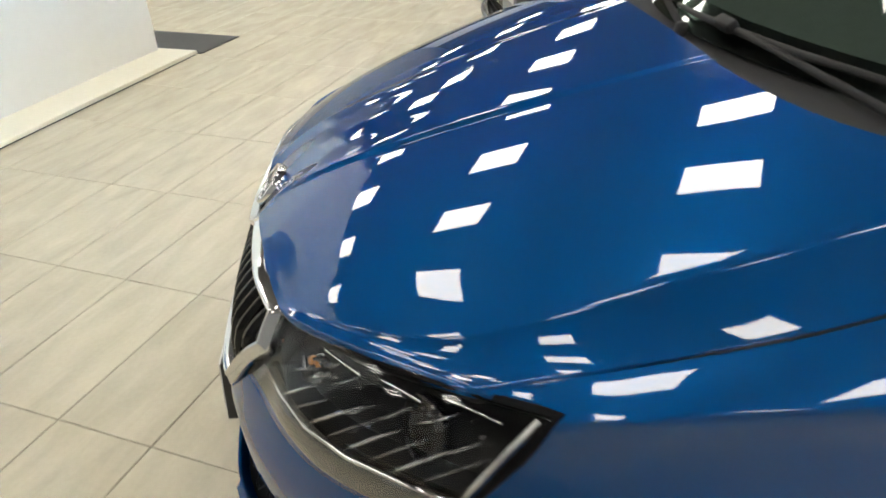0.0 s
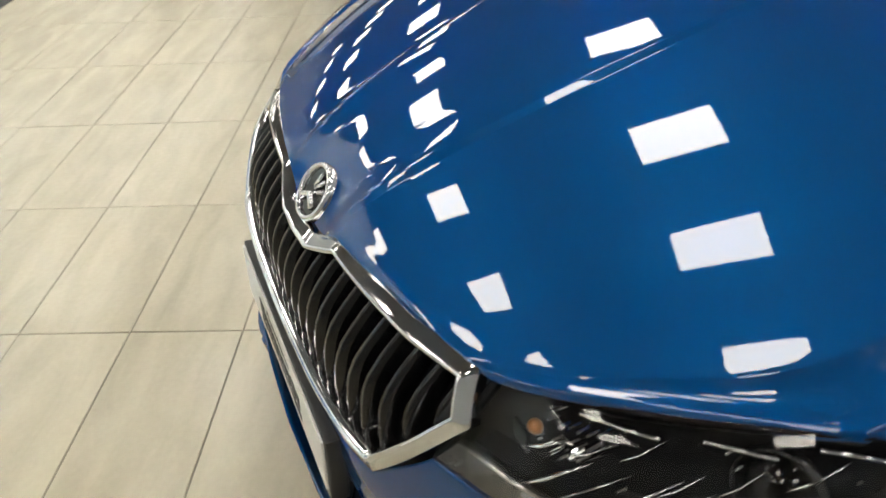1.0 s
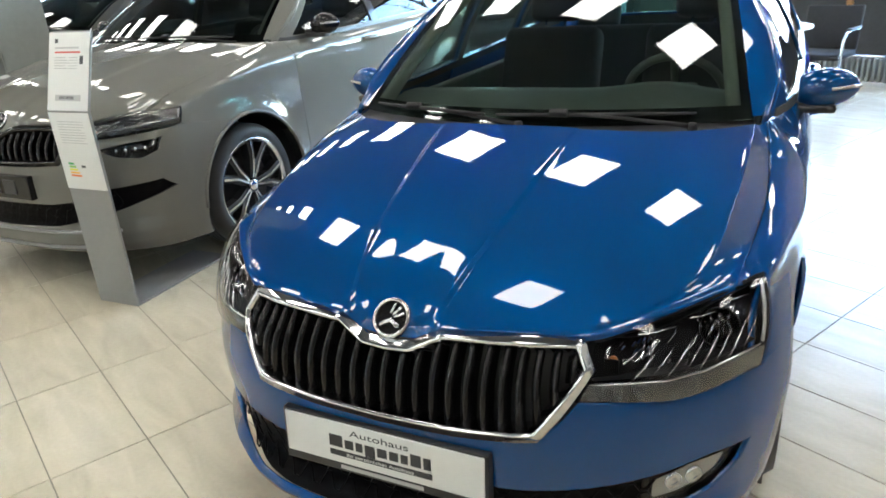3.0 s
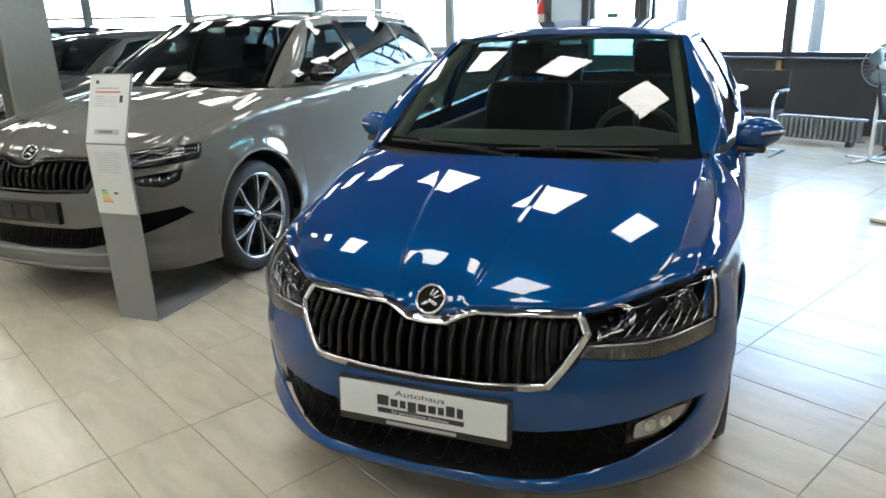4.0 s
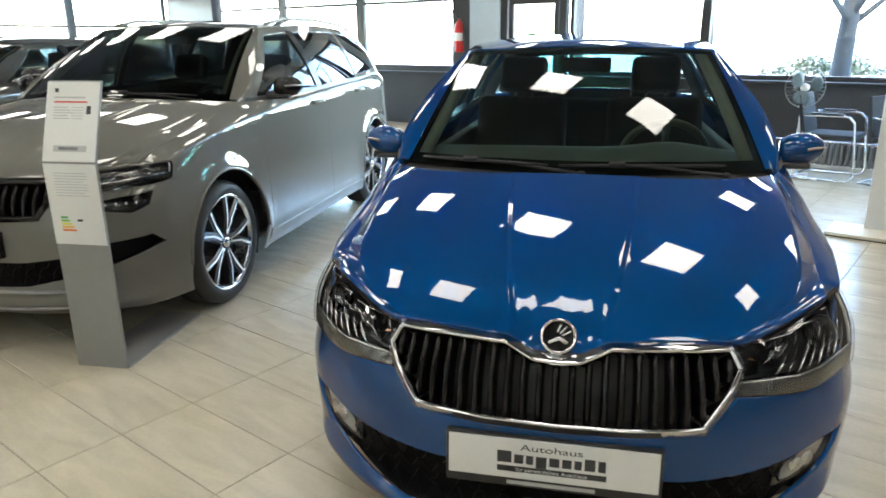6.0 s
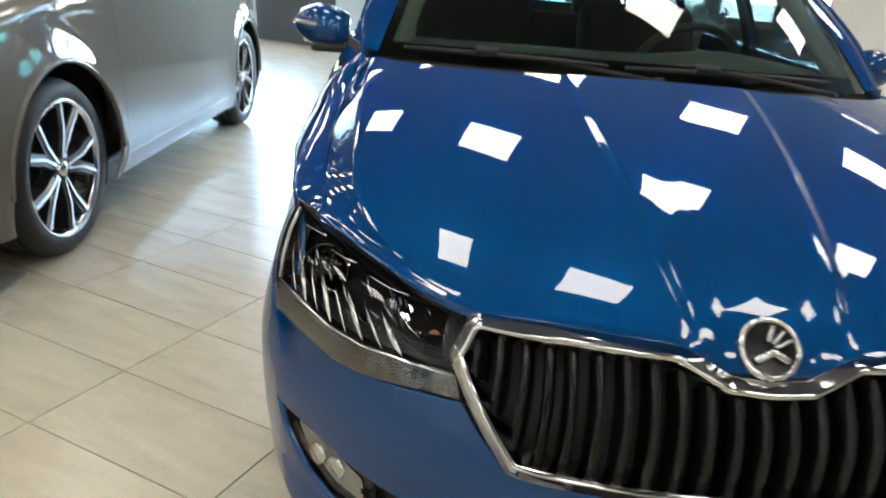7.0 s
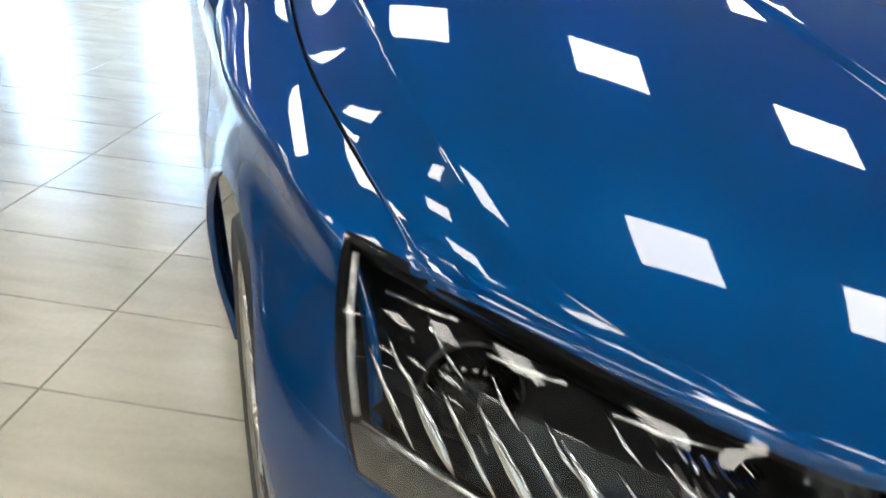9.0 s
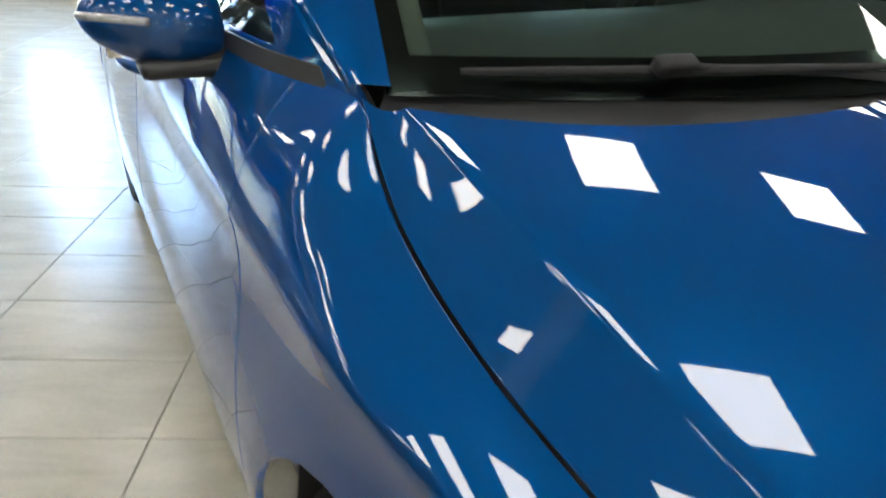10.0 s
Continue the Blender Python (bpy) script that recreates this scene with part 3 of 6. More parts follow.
def build_car(name, c, label):
    """A hatchback or estate from its dimensions c: nose at y = 0, facing -y, wheels on z = 0."""
    root = empty(name)
    tagged(root, label, "car")
    body_paint = c["paint"]
    pxs, pys = c["plan"]
    chord = [0.0]
    for i in range(1, len(pxs)):
        chord.append(chord[-1] + math.hypot(pxs[i] - pxs[i - 1], pys[i] - pys[i - 1]))
    PX, PY = curve(chord, pxs), curve(chord, pys)
    SMAX = chord[-1]
    nose, tail, shoulder = curve(*c["nose"]), curve(*c["tail"]), curve(*c["shoulder"])
    undercut = curve(*c["undercut"])
    sculpt = curve(*c.get("sculpt", c["undercut"]))  # the side behind the front axle
    low = c["low"]

    # the bonnet's skin
    bx, by, bz = c["bonnet_corner"]
    ex_y, ex_z = curve(*c["edge_y"]), curve(*c["edge_z"])
    kx, kz = c["edge_z"]
    ez_soft = curve(kx, [c["nose_z"] - 0.002, c["nose_z"] - 0.0015, *kz[2:]])  # the edge without its dip at the emblem
    rx, ry, rz = c["cowl_corner"]
    cy, cz = c["cowl"]
    steep = curve(*c["steep"])

    k1, k2x = c["crease1"], curve(*c["crease2"])
    gap_at, gap_top = curve(*c["gap_x"]), curve(*c["gap_z"])
    h0, h1, h2, h3 = c["crown"]
    sw = c.get("step_wide", 0.032)

    def bonnet_main(x, q):
        xe = gap_at(q)
        xf = x - (xe - bx) * (x / xe)  # the place on the front edge
        e_y, e_z = ex_y(xf), ex_z(xf)
        w = (x / xe) ** 2
        r_y, r_z = cy + (ry - cy) * w ** c["cowl_bow"], cz + (rz - cz) * w
        al = radians(steep(xf))
        l = math.hypot(r_y - e_y, r_z - e_z)
        f1, f2 = c["pull"][0], c["pull"][1] * l
        y = bez(e_y, e_y + f1 * math.cos(al), r_y - f2, r_y, q)
        z = bez(e_z, ez_soft(xf) + f1 * math.sin(al), r_z - f2 * math.tan(radians(c["rear_slope"])), r_z, q)
        z += (1 - w) * q * (1 - q) * (h0 + h1 * q + h2 * w + h3 * q * w)
        c1 = k1[0] + (k1[1] - k1[0]) * q
        fade = (0.5 + 0.5 * smoothstep(0.05, 0.25, q)) * smoothstep(0.0, 0.08, q) * (1 - 0.5 * smoothstep(0.6, 1.0, q))
        z -= c["step1"] * min(1.0, max(0.0, (x - c1) / sw)) * fade
        z -= c["ridge"] * min(1.0, x / c1) ** 2 * smoothstep(0.0, 0.12, q) * (1 - smoothstep(0.4, 0.95, q))
        return y, z

    def bonnet(a, q, lift=0.0):
        """Crowned middle between two soft steps, and flanks folded down to the gap."""
        sg, p = (1 if a >= 0 else -1), abs(a)
        xe, c1, c2 = gap_at(q), k1[0] + (k1[1] - k1[0]) * q, k2x(q)
        if p < 0.25:
            x = c1 * p / 0.25
        elif p < 12 / 36:
            x = c1 + sw * (p - 0.25) * 12
        elif p < 29 / 36:
            x = c1 + sw + (c2 - c1 - sw) * (p * 36 - 12) / 17
        else:
            x = c2 + (xe - c2) * (p * 36 - 29) / 7
        y, z = bonnet_main(min(x, c2), q)
        if x > c2:
            t = (x - c2) / max(1e-6, xe - c2)
            y = bonnet_main(x, q)[0]
            z += (gap_top(y) - z) * t * (0.9 + 0.1 * t)
        return Vector((sg * x, y, z))

    def bonnet_q(a, b):
        return bonnet(a, b * b * 0.35 + b * 0.65)

    rim = [bonnet(1.0, i / 12) for i in range(13)]
    belt = c["belt"]
    gap_x = curve([p.y for p in rim] + belt[0], [p.x + 0.005 for p in rim] + belt[1])
    gap_z = curve([p.y for p in rim] + belt[0], [p.z for p in rim] + belt[2])

    def plan(s):
        e = 0.01
        x, y = PX(s), PY(s)
        tx, ty = PX(min(SMAX, s + e)) - PX(max(0, s - e)), PY(min(SMAX, s + e)) - PY(max(0, s - e))
        l = math.hypot(tx, ty) or 1
        return x, y, ty / l, -tx / l

    def s_at(f, v, lo, hi, rising=True):
        for _ in range(40):
            m = (lo + hi) / 2
            if (f(m) < v) == rising:
                lo = m
            else:
                hi = m
        return (lo + hi) / 2

    s_wide = chord[c["widest"]]
    sx = lambda x: math.copysign(s_at(PX, abs(x), 0, s_wide), x)
    sy = lambda y: s_at(PY, y, 0, chord[-2])

    def wall(s, z):
        x, y, nx, ny = plan(s)
        zs = shoulder(y)
        front, back = max(0.0, -ny), max(0.0, ny)
        y += nose(z) * front + tail(z) * back
        y += c["sweep"] * (x / 0.75) ** 2 * max(0.0, z - c["sweep_z"]) * front
        f = (z - low) / (zs - low)
        k = smoothstep(0.46, 0.95, y)
        x -= (undercut(f) * (1 - k) + sculpt(f) * k) * abs(nx)
        for yc in (c["axle"], c["axle"] + c["wheelbase"]):
            d = math.hypot(y - yc, z - c["wheel_r"]) - c["arch"]
            if abs(d) < 0.25 and z < zs:
                x += c["flare"] * math.exp(-(d / 0.07) ** 2) * smoothstep(zs, zs - 0.12, z) * abs(nx)
        return Vector((x, y, z))

    def surf(s, z):
        """The outer skin; past the shoulder z runs on over the fold towards the bonnet gap or the belt."""
        sign = 1.0 if s >= 0 else -1.0
        s = min(abs(s), SMAX)
        y = PY(s)
        zs = shoulder(y)
        if z <= zs:
            p = wall(s, z)
        else:
            flat = wall(s, zs + (z - zs) * 0.3)
            g = smoothstep(c["fold"][0], c["fold"][1], y)
            if g > 0:
                t = (z - zs) / 0.2
                p0 = wall(s, zs)
                xg, zg = gap_x(y), gap_z(y)
                dx, dz = p0.x - xg, zg - zs
                xx = bez(p0.x, p0.x - 0.22 * dx, xg + 0.35 * dx, xg, min(t, 1.2))
                zz = bez(zs, zs + 0.45 * dz, zg - 0.16 * dz, zg, min(t, 1.2))
                p = flat.lerp(Vector((xx, p0.y, zz)), g)
            else:
                p = flat
        return Vector((sign * p.x, p.y, p.z))

    def at(x, y, z):
        """Where the skin passes nearest to a place, as s and z."""
        best, s0, z0, w, h = None, (sx(min(x, PX(s_wide))) if y < c["axle"] * 0.8 else sy(y)), z, 0.2, 0.12
        for _ in range(7):
            for i in range(-4, 5):
                for j in range(-4, 5):
                    a, b = max(0.0, s0 + w * i / 4), z0 + h * j / 4
                    d = (surf(a, b) - Vector((x, y, z))).length
                    if best is None or d < best[0]:
                        best = (d, a, b)
            s0, z0, w, h = best[1], best[2], w * 0.4, h * 0.4
        return (s0, z0)

    def both(pts):
        """An outline from the middle over one half, mirrored to the other."""
        return pts + [(-a, b) for a, b in reversed(pts) if abs(a) > 1e-6]

    def flip(pts):
        return [(-a, b) for a, b in reversed(pts)]

    R, ax_f, ax_r = c["arch"], c["axle"], c["axle"] + c["wheelbase"]
    hub = c["wheel_r"]

    def arch(yc, a0, a1, n=14):
        return [(sy(yc + R * math.cos(radians(a0 + (a1 - a0) * i / n))), hub + R * math.sin(radians(a0 + (a1 - a0) * i / n))) for i in range(n + 1)]

    # outlines on the skin
    grille = [(sx(x), z) for x, z in c["grille"]]
    lamp = [at(*p) for p in c["lamp"]]
    hb = lamp[c["lamp_hb"]]
    z_seam = hb[1] - 0.006
    a_front = math.degrees(math.asin(min(0.99, (z_seam - hub) / R)))
    arch_f = arch(ax_f, 180 + math.degrees(math.asin((hub - low) / R)), 180 - a_front)
    gl = [(a, b - 0.003) for a, b in grille if b < c["grille_split"]]
    under_lamp = [(a, b - 0.005) for a, b in lamp[c["lamp_hb"]:-1]]
    half = [(0, low), (sx(0.3), low), (sx(0.55), low), (sx(0.72), low)] + arch_f + under_lamp + gl
    outline = half + [(-a, b) for a, b in reversed(half[1:]) if abs(a) > 1e-6]
    holes = [both([(sx(x), z) for x, z in c["intake"]])]
    fogs = [[(sx(x), z) for x, z in c["fog"]]]
    if not c.get("fog_in"):
        holes += [fogs[0], flip(fogs[0])]
    panel("front_bumper", surf, outline, body_paint, root, holes, 0.03)
    # dark backing behind openings
    back = lambda d: (lambda s, z: surf(s, z) - normal_at(surf, s, z, 0.02) * d)
    panel("front_backing", back(0.07), both([(0, low + 0.02), (sx(0.6), low + 0.03), (sx(c["half"] * 0.93), low + 0.1), (sx(c["half"] * 0.93), c["lamp"][c["lamp_hb"]][2] - 0.04), (sx(c["lamp"][-2][0] + 0.02), c["lamp"][-2][2] - 0.04), (sx(c["lamp"][-2][0] + 0.02), c["grille_top"] - 0.01), (0, c["grille_top"] - 0.03)]),
          PLASTIC, root, (), 0.06, thick=False, label="black plastic backing behind the grille")
    # lower intake mesh: a slab with shallow cells
    panel("lower_grille", back(0.028), [(a * 0.995, b) for a, b in holes[0]], LAMPBLACK, root, (), 0.04, thick=False, label="black lower air intake grille")
    zi0, zi1 = min(b for a, b in holes[0]), max(b for a, b in holes[0])
    for k in range(1, 6):
        z = zi0 + (zi1 - zi0) * k / 6
        xs = [a for a, b in holes[0]]
        lim = max(xs) * (0.60, 0.68, 0.72, 0.72, 0.70)[k - 1]
        cells = max(20, int(lim / 0.016) * 2)
        bm = tube(bmesh.new(), [back(0.016)(lim * (2 * i / cells - 1), z + (zi1 - zi0) / 15 * (1 if (i // 2 + k) % 2 else -1)) for i in range(cells + 1)], 0.0024, 5)
        part("intake_bar", bm, LAMPBLACK, root)
    for k, (poly, sg) in enumerate(((fogs[0], 1), (flip(fogs[0]), -1))):
        pod = panel("fog_lamp_surround", back(0.018), poly, GLOSSBLACK, root, (), 0.03, 0.012)
        fx, fz = sum(a for a, b in poly) / len(poly), sum(b for a, b in poly) / len(poly)
        shrink = 0.80 if c.get("fog_in") else 0.9
        inner = [(fx + (a - fx) * shrink, fz + (b - fz) * (shrink - 0.04)) for a, b in poly]
        if c.get("fog_in"):
            panel("fog_reflector", back(0.016), rounded2(inner, 0.012), SATIN, pod, (), 0.02, thick=False, label="satin reflector bowl")
            for k in (-0.035, 0.018):
                at_bulb = Matrix.Translation(back(0.012)(fx + k, fz)) @ normal_at(surf, fx + k, fz, 0.02).to_track_quat("Z", "Y").to_matrix().to_4x4()
                part("fog_bulb", lathe(bmesh.new(), [(0.0, 0.006), (0.010, 0.004), (0.015, 0.0), (0.020, 0.004), (0.021, -0.004)], at_bulb, 24), CHROME, pod, "chrome fog lamp reflector")
            panel("fog_lamp", back(0.004), rounded2(inner, 0.012), LAMPGLASS, pod, (), 0.02, label="clear fog lamp lens")
        else:
            panel("fog_lamp", back(0.012), rounded2(inner, 0.012), LAMPGLASS, pod, (), 0.02, label="clear fog lamp lens")
            for i in range(4):
                t = 0.25 + 0.16 * i
                a, b = inner[0][0] + (inner[2][0] - inner[0][0]) * t, fz + 0.004
                part("fog_reflector", lathe(bmesh.new(), [(0.0, 0.004), (0.007, 0.002), (0.010, -0.004)], Matrix.Translation(back(0.016)(a, b)) @ Vector((0, -1, 0.1)).to_track_quat("Z", "Y").to_matrix().to_4x4(), 10), CHROME, pod)
    # grille
    ring_out = both(grille)
    frame_ring(surf, "grille_frame", ring_out, 0.025, CHROME if c.get("chrome") else GLOSSBLACK, root)
    inner_poly = inset(ring_out, 0.022)
    xs = [a for a, b in inner_poly]
    n = c["slats"]
    for k in range(n):
        s = min(xs) + (max(xs) - min(xs)) * (k + 0.5) / n
        zz = spans(inner_poly, s)
        if not zz:
            continue
        z0, z1 = zz[0] + 0.001, zz[-1] - 0.001
        if z1 - z0 < 0.02:
            continue
        bm = bmesh.new()
        rows = []
        m = 8
        for i in range(m + 1):
            z = z0 + (z1 - z0) * i / m
            p, nn = surf(s, z), normal_at(surf, s, z, 0.01)
            t = nn.cross(Vector((0, 0, 1))).normalized()
            bow = 0.004 + 0.010 * math.sin(math.pi * i / m)
            rows.append([bm.verts.new(p + t * q + nn * d) for q, d in ((-0.010, -0.055), (-0.009, -0.016), (-0.004, -0.012 + bow), (0.004, -0.012 + bow), (0.009, -0.016), (0.010, -0.055))])
        for a, b in zip(rows, rows[1:]):
            for j in range(5):
                bm.faces.new((a[j], a[j + 1], b[j + 1], b[j]))
        bmesh.ops.recalc_face_normals(bm, faces=bm.faces)
        part("grille_slat", bm, SLAT, root)
    # headlamps: a smooth sheet between the lamp's upper and lower edges
    L = [Vector(p) for p in c["lamp"]]
    up, dn = L[:c["lamp_ho"] + 1], [L[-2], L[-3], L[c["lamp_hb"]]]

    def edge_line(pts):
        t = [0.0]
        for p, q in zip(pts, pts[1:]):
            t.append(t[-1] + (q - p).length)
        fs = [curve([v / t[-1] for v in t], [p[i] for p in pts]) for i in range(3)]
        return lambda u: Vector((fs[0](u), fs[1](u), fs[2](u)))
    top_line, low_line = edge_line(up), edge_line(dn)
    LW, LH = 0.45, 0.14

    def lamp_skin(a, b):
        u, v = (abs(a) - 1.0) / LW, b / LH
        u = u + (1 - u) * c["lamp_notch"] * max(0.0, 1 - abs(v - 0.45) / 0.45)
        uu = min(1.0, max(0.0, u))
        p, q = low_line(uu), top_line(uu)
        out = Vector((0.35 + 0.4 * uu, -0.9 + 0.3 * uu, 0.45)).normalized()
        w = p.lerp(q, v) + out * ((0.022 * 4 * v * (1 - v) + 0.010 * math.sin(math.pi * uu)) * smoothstep(0.02, 0.30, uu) - 0.004 * (1 - smoothstep(0.0, 0.15, uu)))
        w += (low_line(1.0) - low_line(0.98)).normalized() * LW * (u - uu)
        return Vector((math.copysign(w.x, a), w.y, w.z))
    lamp_back = lambda d: (lambda a, b: lamp_skin(a, b) - normal_at(lamp_skin, a, b, 0.006) * d)
    sheet = [(1.0, 0.0), (1.0 + LW, 0.0), (1.0 + LW, LH), (1.0, LH)]
    for poly, sg in ((sheet, 1), (flip(sheet), -1)):
        hl = empty("headlamp")
        hl.parent = root
        hl["label"] = "clear headlamp with black housing"
        panel("lamp_cover", lamp_skin, inset(poly, 0.003), LAMPGLASS, hl, (), 0.018, 0.008)
        panel("lamp_rim", lamp_back(0.010), inset(poly, -0.001), LAMPBLACK, hl, [inset(poly, 0.004)], 0.02, 0.05)
        panel("lamp_housing", lamp_back(0.062), poly, LAMPBLACK, hl, (), 0.04, thick=False)
        lamp_inside(lamp_skin, lamp_back, LW, LH, hl, sg, c)
    # wings, doors and tail
    y_hg = c["bonnet_corner"][1]
    arch_ff = arch(ax_f, 180 - a_front, -math.degrees(math.asin((hub - low) / R)))
    ds = c["doors"]
    wing = [(a, b + 0.0) for a, b in arch_f[-1:]] + arch_ff + [(sy(ds[0] - 0.003), low), (sy(ds[0] - 0.003), shoulder(ds[0]) + 0.197)]
    yy = [ds[0] - (ds[0] - y_hg) * i / 12 for i in range(1, 12)]
    wing += [(sy(y), shoulder(y) + 0.197) for y in yy if y > y_hg + 0.04]
    wing += [(a + 0.003, b) for a, b in lamp[c["lamp_hg"]:c["lamp_hb"] + 1]]
    arch_rf = arch(ax_r, 180 + math.degrees(math.asin((hub - low) / R)), 90, 10)
    arch_rb = arch(ax_r, 90, -math.degrees(math.asin((hub - low) / R)), 10)
    top = lambda a, b, m=10: [(sy(a + (b - a) * i / m), shoulder(a + (b - a) * i / m) + 0.2) for i in range(m + 1)]
    door1 = [(sy(ds[0] + 0.003), low + 0.09), (sy(ds[1] - 0.003), low + 0.09)] + top(ds[1] - 0.003, ds[0] + 0.003)
    d2f = [p for p in arch_rf if p[0] < sy(ds[2]) and p[1] > low + 0.09]
    door2 = [(sy(ds[1] + 0.003), low + 0.09)] + ([(d2f[0][0] - 0.02, low + 0.09)] + [(a - 0.02, b) for a, b in d2f] if d2f else [(sy(ds[2]), low + 0.09)]) + top(ds[2] - 0.003, ds[1] + 0.003)
    sill = [(sy(ds[0] + 0.003), low), (arch_rf[0][0] - 0.02, low), (arch_rf[0][0] - 0.02, low + 0.085), (sy(ds[0] + 0.003), low + 0.085)]
    q_in = [(a - 0.017, b) for a, b in d2f]
    tail_end = chord[-1]
    quarter = (arch_rf + arch_rb[1:] + [(tail_end, low), (tail_end, c["tail_top"])] + [(sy(c["tail_y"]), shoulder(c["tail_y"]) + 0.2)]
               + top(c["tail_y"], ds[2] + 0.003)[1:] + [(a, b) for a, b in reversed(q_in)])
    for sg in (1, -1):
        f = (lambda p: p) if sg > 0 else flip
        panel("front_wing", surf, f(wing), body_paint, root, (), 0.025, soft=0.022)
        panel("sill", surf, f(sill), c.get("trim") or body_paint, root, (), 0.05)
        for poly, yh in ((door1, ds[1] - 0.16), (door2, ds[2] - 0.16)):
            d = panel("door", surf, f(poly), body_paint, root, (), 0.035, soft=0.014)
            zh = shoulder(yh) - 0.012
            p = [surf(sg * sy(yh - 0.10 + 0.02 * i), zh) for i in range(11)]
            nrm = Vector((sg, 0, 0.1))
            pts = [q + nrm * (0.004 + 0.032 * math.sin(math.pi * min(1, max(0, (i - 0) / 10))) ** 0.5) for i, q in enumerate(p)]
            part("door_handle", tube(bmesh.new(), pts, 0.011, 8, flat=1.4), body_paint, d)
        panel("rear_quarter", surf, f(quarter), body_paint, root, (), 0.05)
        # wheel housing
        for yc in (ax_f, ax_r):
            bm = bmesh.new()
            rows = []
            for i in range(15):
                q = radians(-25 + 230 * i / 14)
                rows.append([bm.verts.new((sg * x, yc + (R + 0.01) * math.cos(q), hub + (R + 0.01) * math.sin(q))) for x in (c["half"] - 0.065, c["half"] - 0.36)])
            for a, b in zip(rows, rows[1:]):
                bm.faces.new((a[0], a[1], b[1], b[0]))
            bm.faces.new([r[1] for r in rows])
            part("wheel_housing", bm, PLASTIC, root)
            if c.get("cladding"):
                pts = [surf(sg * sy(yc + (R + 0.005) * math.cos(radians(a))), hub + (R + 0.005) * math.sin(radians(a))) for a in range(0, 181, 9)]
                part("arch_trim", tube(bmesh.new(), pts, 0.010, 8), body_paint, root)
            wheel(root, "wheel", sg * (c["half"] - c["wheel_in"] - c["tyre_w"] / 2), yc, hub, c["tyre_w"], sg, c.get("rim", ""), c["rim_r"])
    # rows of the net follow the creases
    grid_mesh("bonnet", lambda a, b: bonnet_q(a, b), c.get("bonnet_cols", 72), 44, body_paint, root, thick=0.018, a0=-1.0, a1=1.0, along=0.045)
    # gutter under the bonnet gap
    grid_mesh("bonnet_gutter", lambda a, b: bonnet_q(a, b) - Vector((0, -0.01, 0.03)), 24, 16, PLASTIC, root, a0=-1.0, a1=1.0)
    greenhouse(c, root, surf, bonnet_q, sy, shoulder, body_paint)
    # mirrors
    for sg in (1, -1):
        mirror(c, root, sg, body_paint)
    # badge
    bp = bonnet(0, c["badge_q"])
    bn = (bonnet(0, c["badge_q"] + 0.02) - bonnet(0, c["badge_q"] - 0.02))
    nrm = Vector((0, -bn.z, bn.y)).normalized()
    m = Matrix.Translation(bp + nrm * 0.001) @ nrm.to_track_quat("Z", "Y").to_matrix().to_4x4()
    rb = c["badge_r"]
    bad = part("badge", lathe(bmesh.new(), [(rb - 0.009, 0.004), (rb - 0.008, 0.009), (rb - 0.003, 0.010), (rb, 0.005), (rb, -0.01)], m, 40), CHROME, root, "round chrome emblem ring")
    part("badge_field", lathe(bmesh.new(), [(0.0, 0.004), (rb - 0.008, 0.004)], m, 32), GLOSSBLACK, bad)
    bm = bmesh.new()
    for i in range(3):
        q = radians(25 + 28 * i)
        tube(bm, [m @ Vector((0.30 * rb * math.cos(q) - 0.1 * rb, 0.30 * rb * math.sin(q) - 0.1 * rb, 0.006)), m @ Vector((0.74 * rb * math.cos(q), 0.70 * rb * math.sin(q), 0.007))], rb * 0.085, 6)
    tube(bm, [m @ Vector((-0.5 * rb, -0.42 * rb, 0.006)), m @ Vector((0.05 * rb, -0.12 * rb, 0.007)), m @ Vector((0.5 * rb, -0.38 * rb, 0.006))], rb * 0.15, 6)
    part("badge_relief", bm, CHROME, bad)
    # floor pan keeps the cabin dark from below
    bm = box(bmesh.new(), (-c["half"] + 0.12, 0.3, low + 0.02), (c["half"] - 0.12, c["length"] - 0.2, low + 0.06), 0.01)
    part("underbody", bm, PLASTIC, root)
    cabin(c, root)
    return root, surf, bonnet


def rounded2(poly, r):
    return [(p[0], p[1]) for p in rounded([(a, b, 0) for a, b in poly], r)]


def inset(poly, d):
    """The outline drawn in by d."""
    n, out = len(poly), []
    area = sum(poly[i][0] * poly[(i + 1) % n][1] - poly[(i + 1) % n][0] * poly[i][1] for i in range(n))
    k = 1 if area > 0 else -1
    for i in range(n):
        p, a, b = Vector(poly[i][:2]), Vector(poly[i - 1][:2]), Vector(poly[(i + 1) % n][:2])
        d1, d2 = (p - a), (b - p)
        if d1.length < 1e-6 or d2.length < 1e-6:
            out.append((p.x, p.y))
            continue
        d1.normalize(), d2.normalize()
        n1, n2 = Vector((-d1.y, d1.x)) * k, Vector((-d2.y, d2.x)) * k
        m = (n1 + n2)
        m = m / max(0.35, m.length_squared) * 2 if m.length > 1e-6 else n1
        q = p + m * d
        out.append((q.x, q.y))
    return out


def spans(poly, s):
    z = []
    n = len(poly)
    for i in range(n):
        (a, b), (c, d) = poly[i], poly[(i + 1) % n]
        if (a <= s) != (c <= s):
            z.append(b + (d - b) * (s - a) / (c - a))
    return sorted(z)


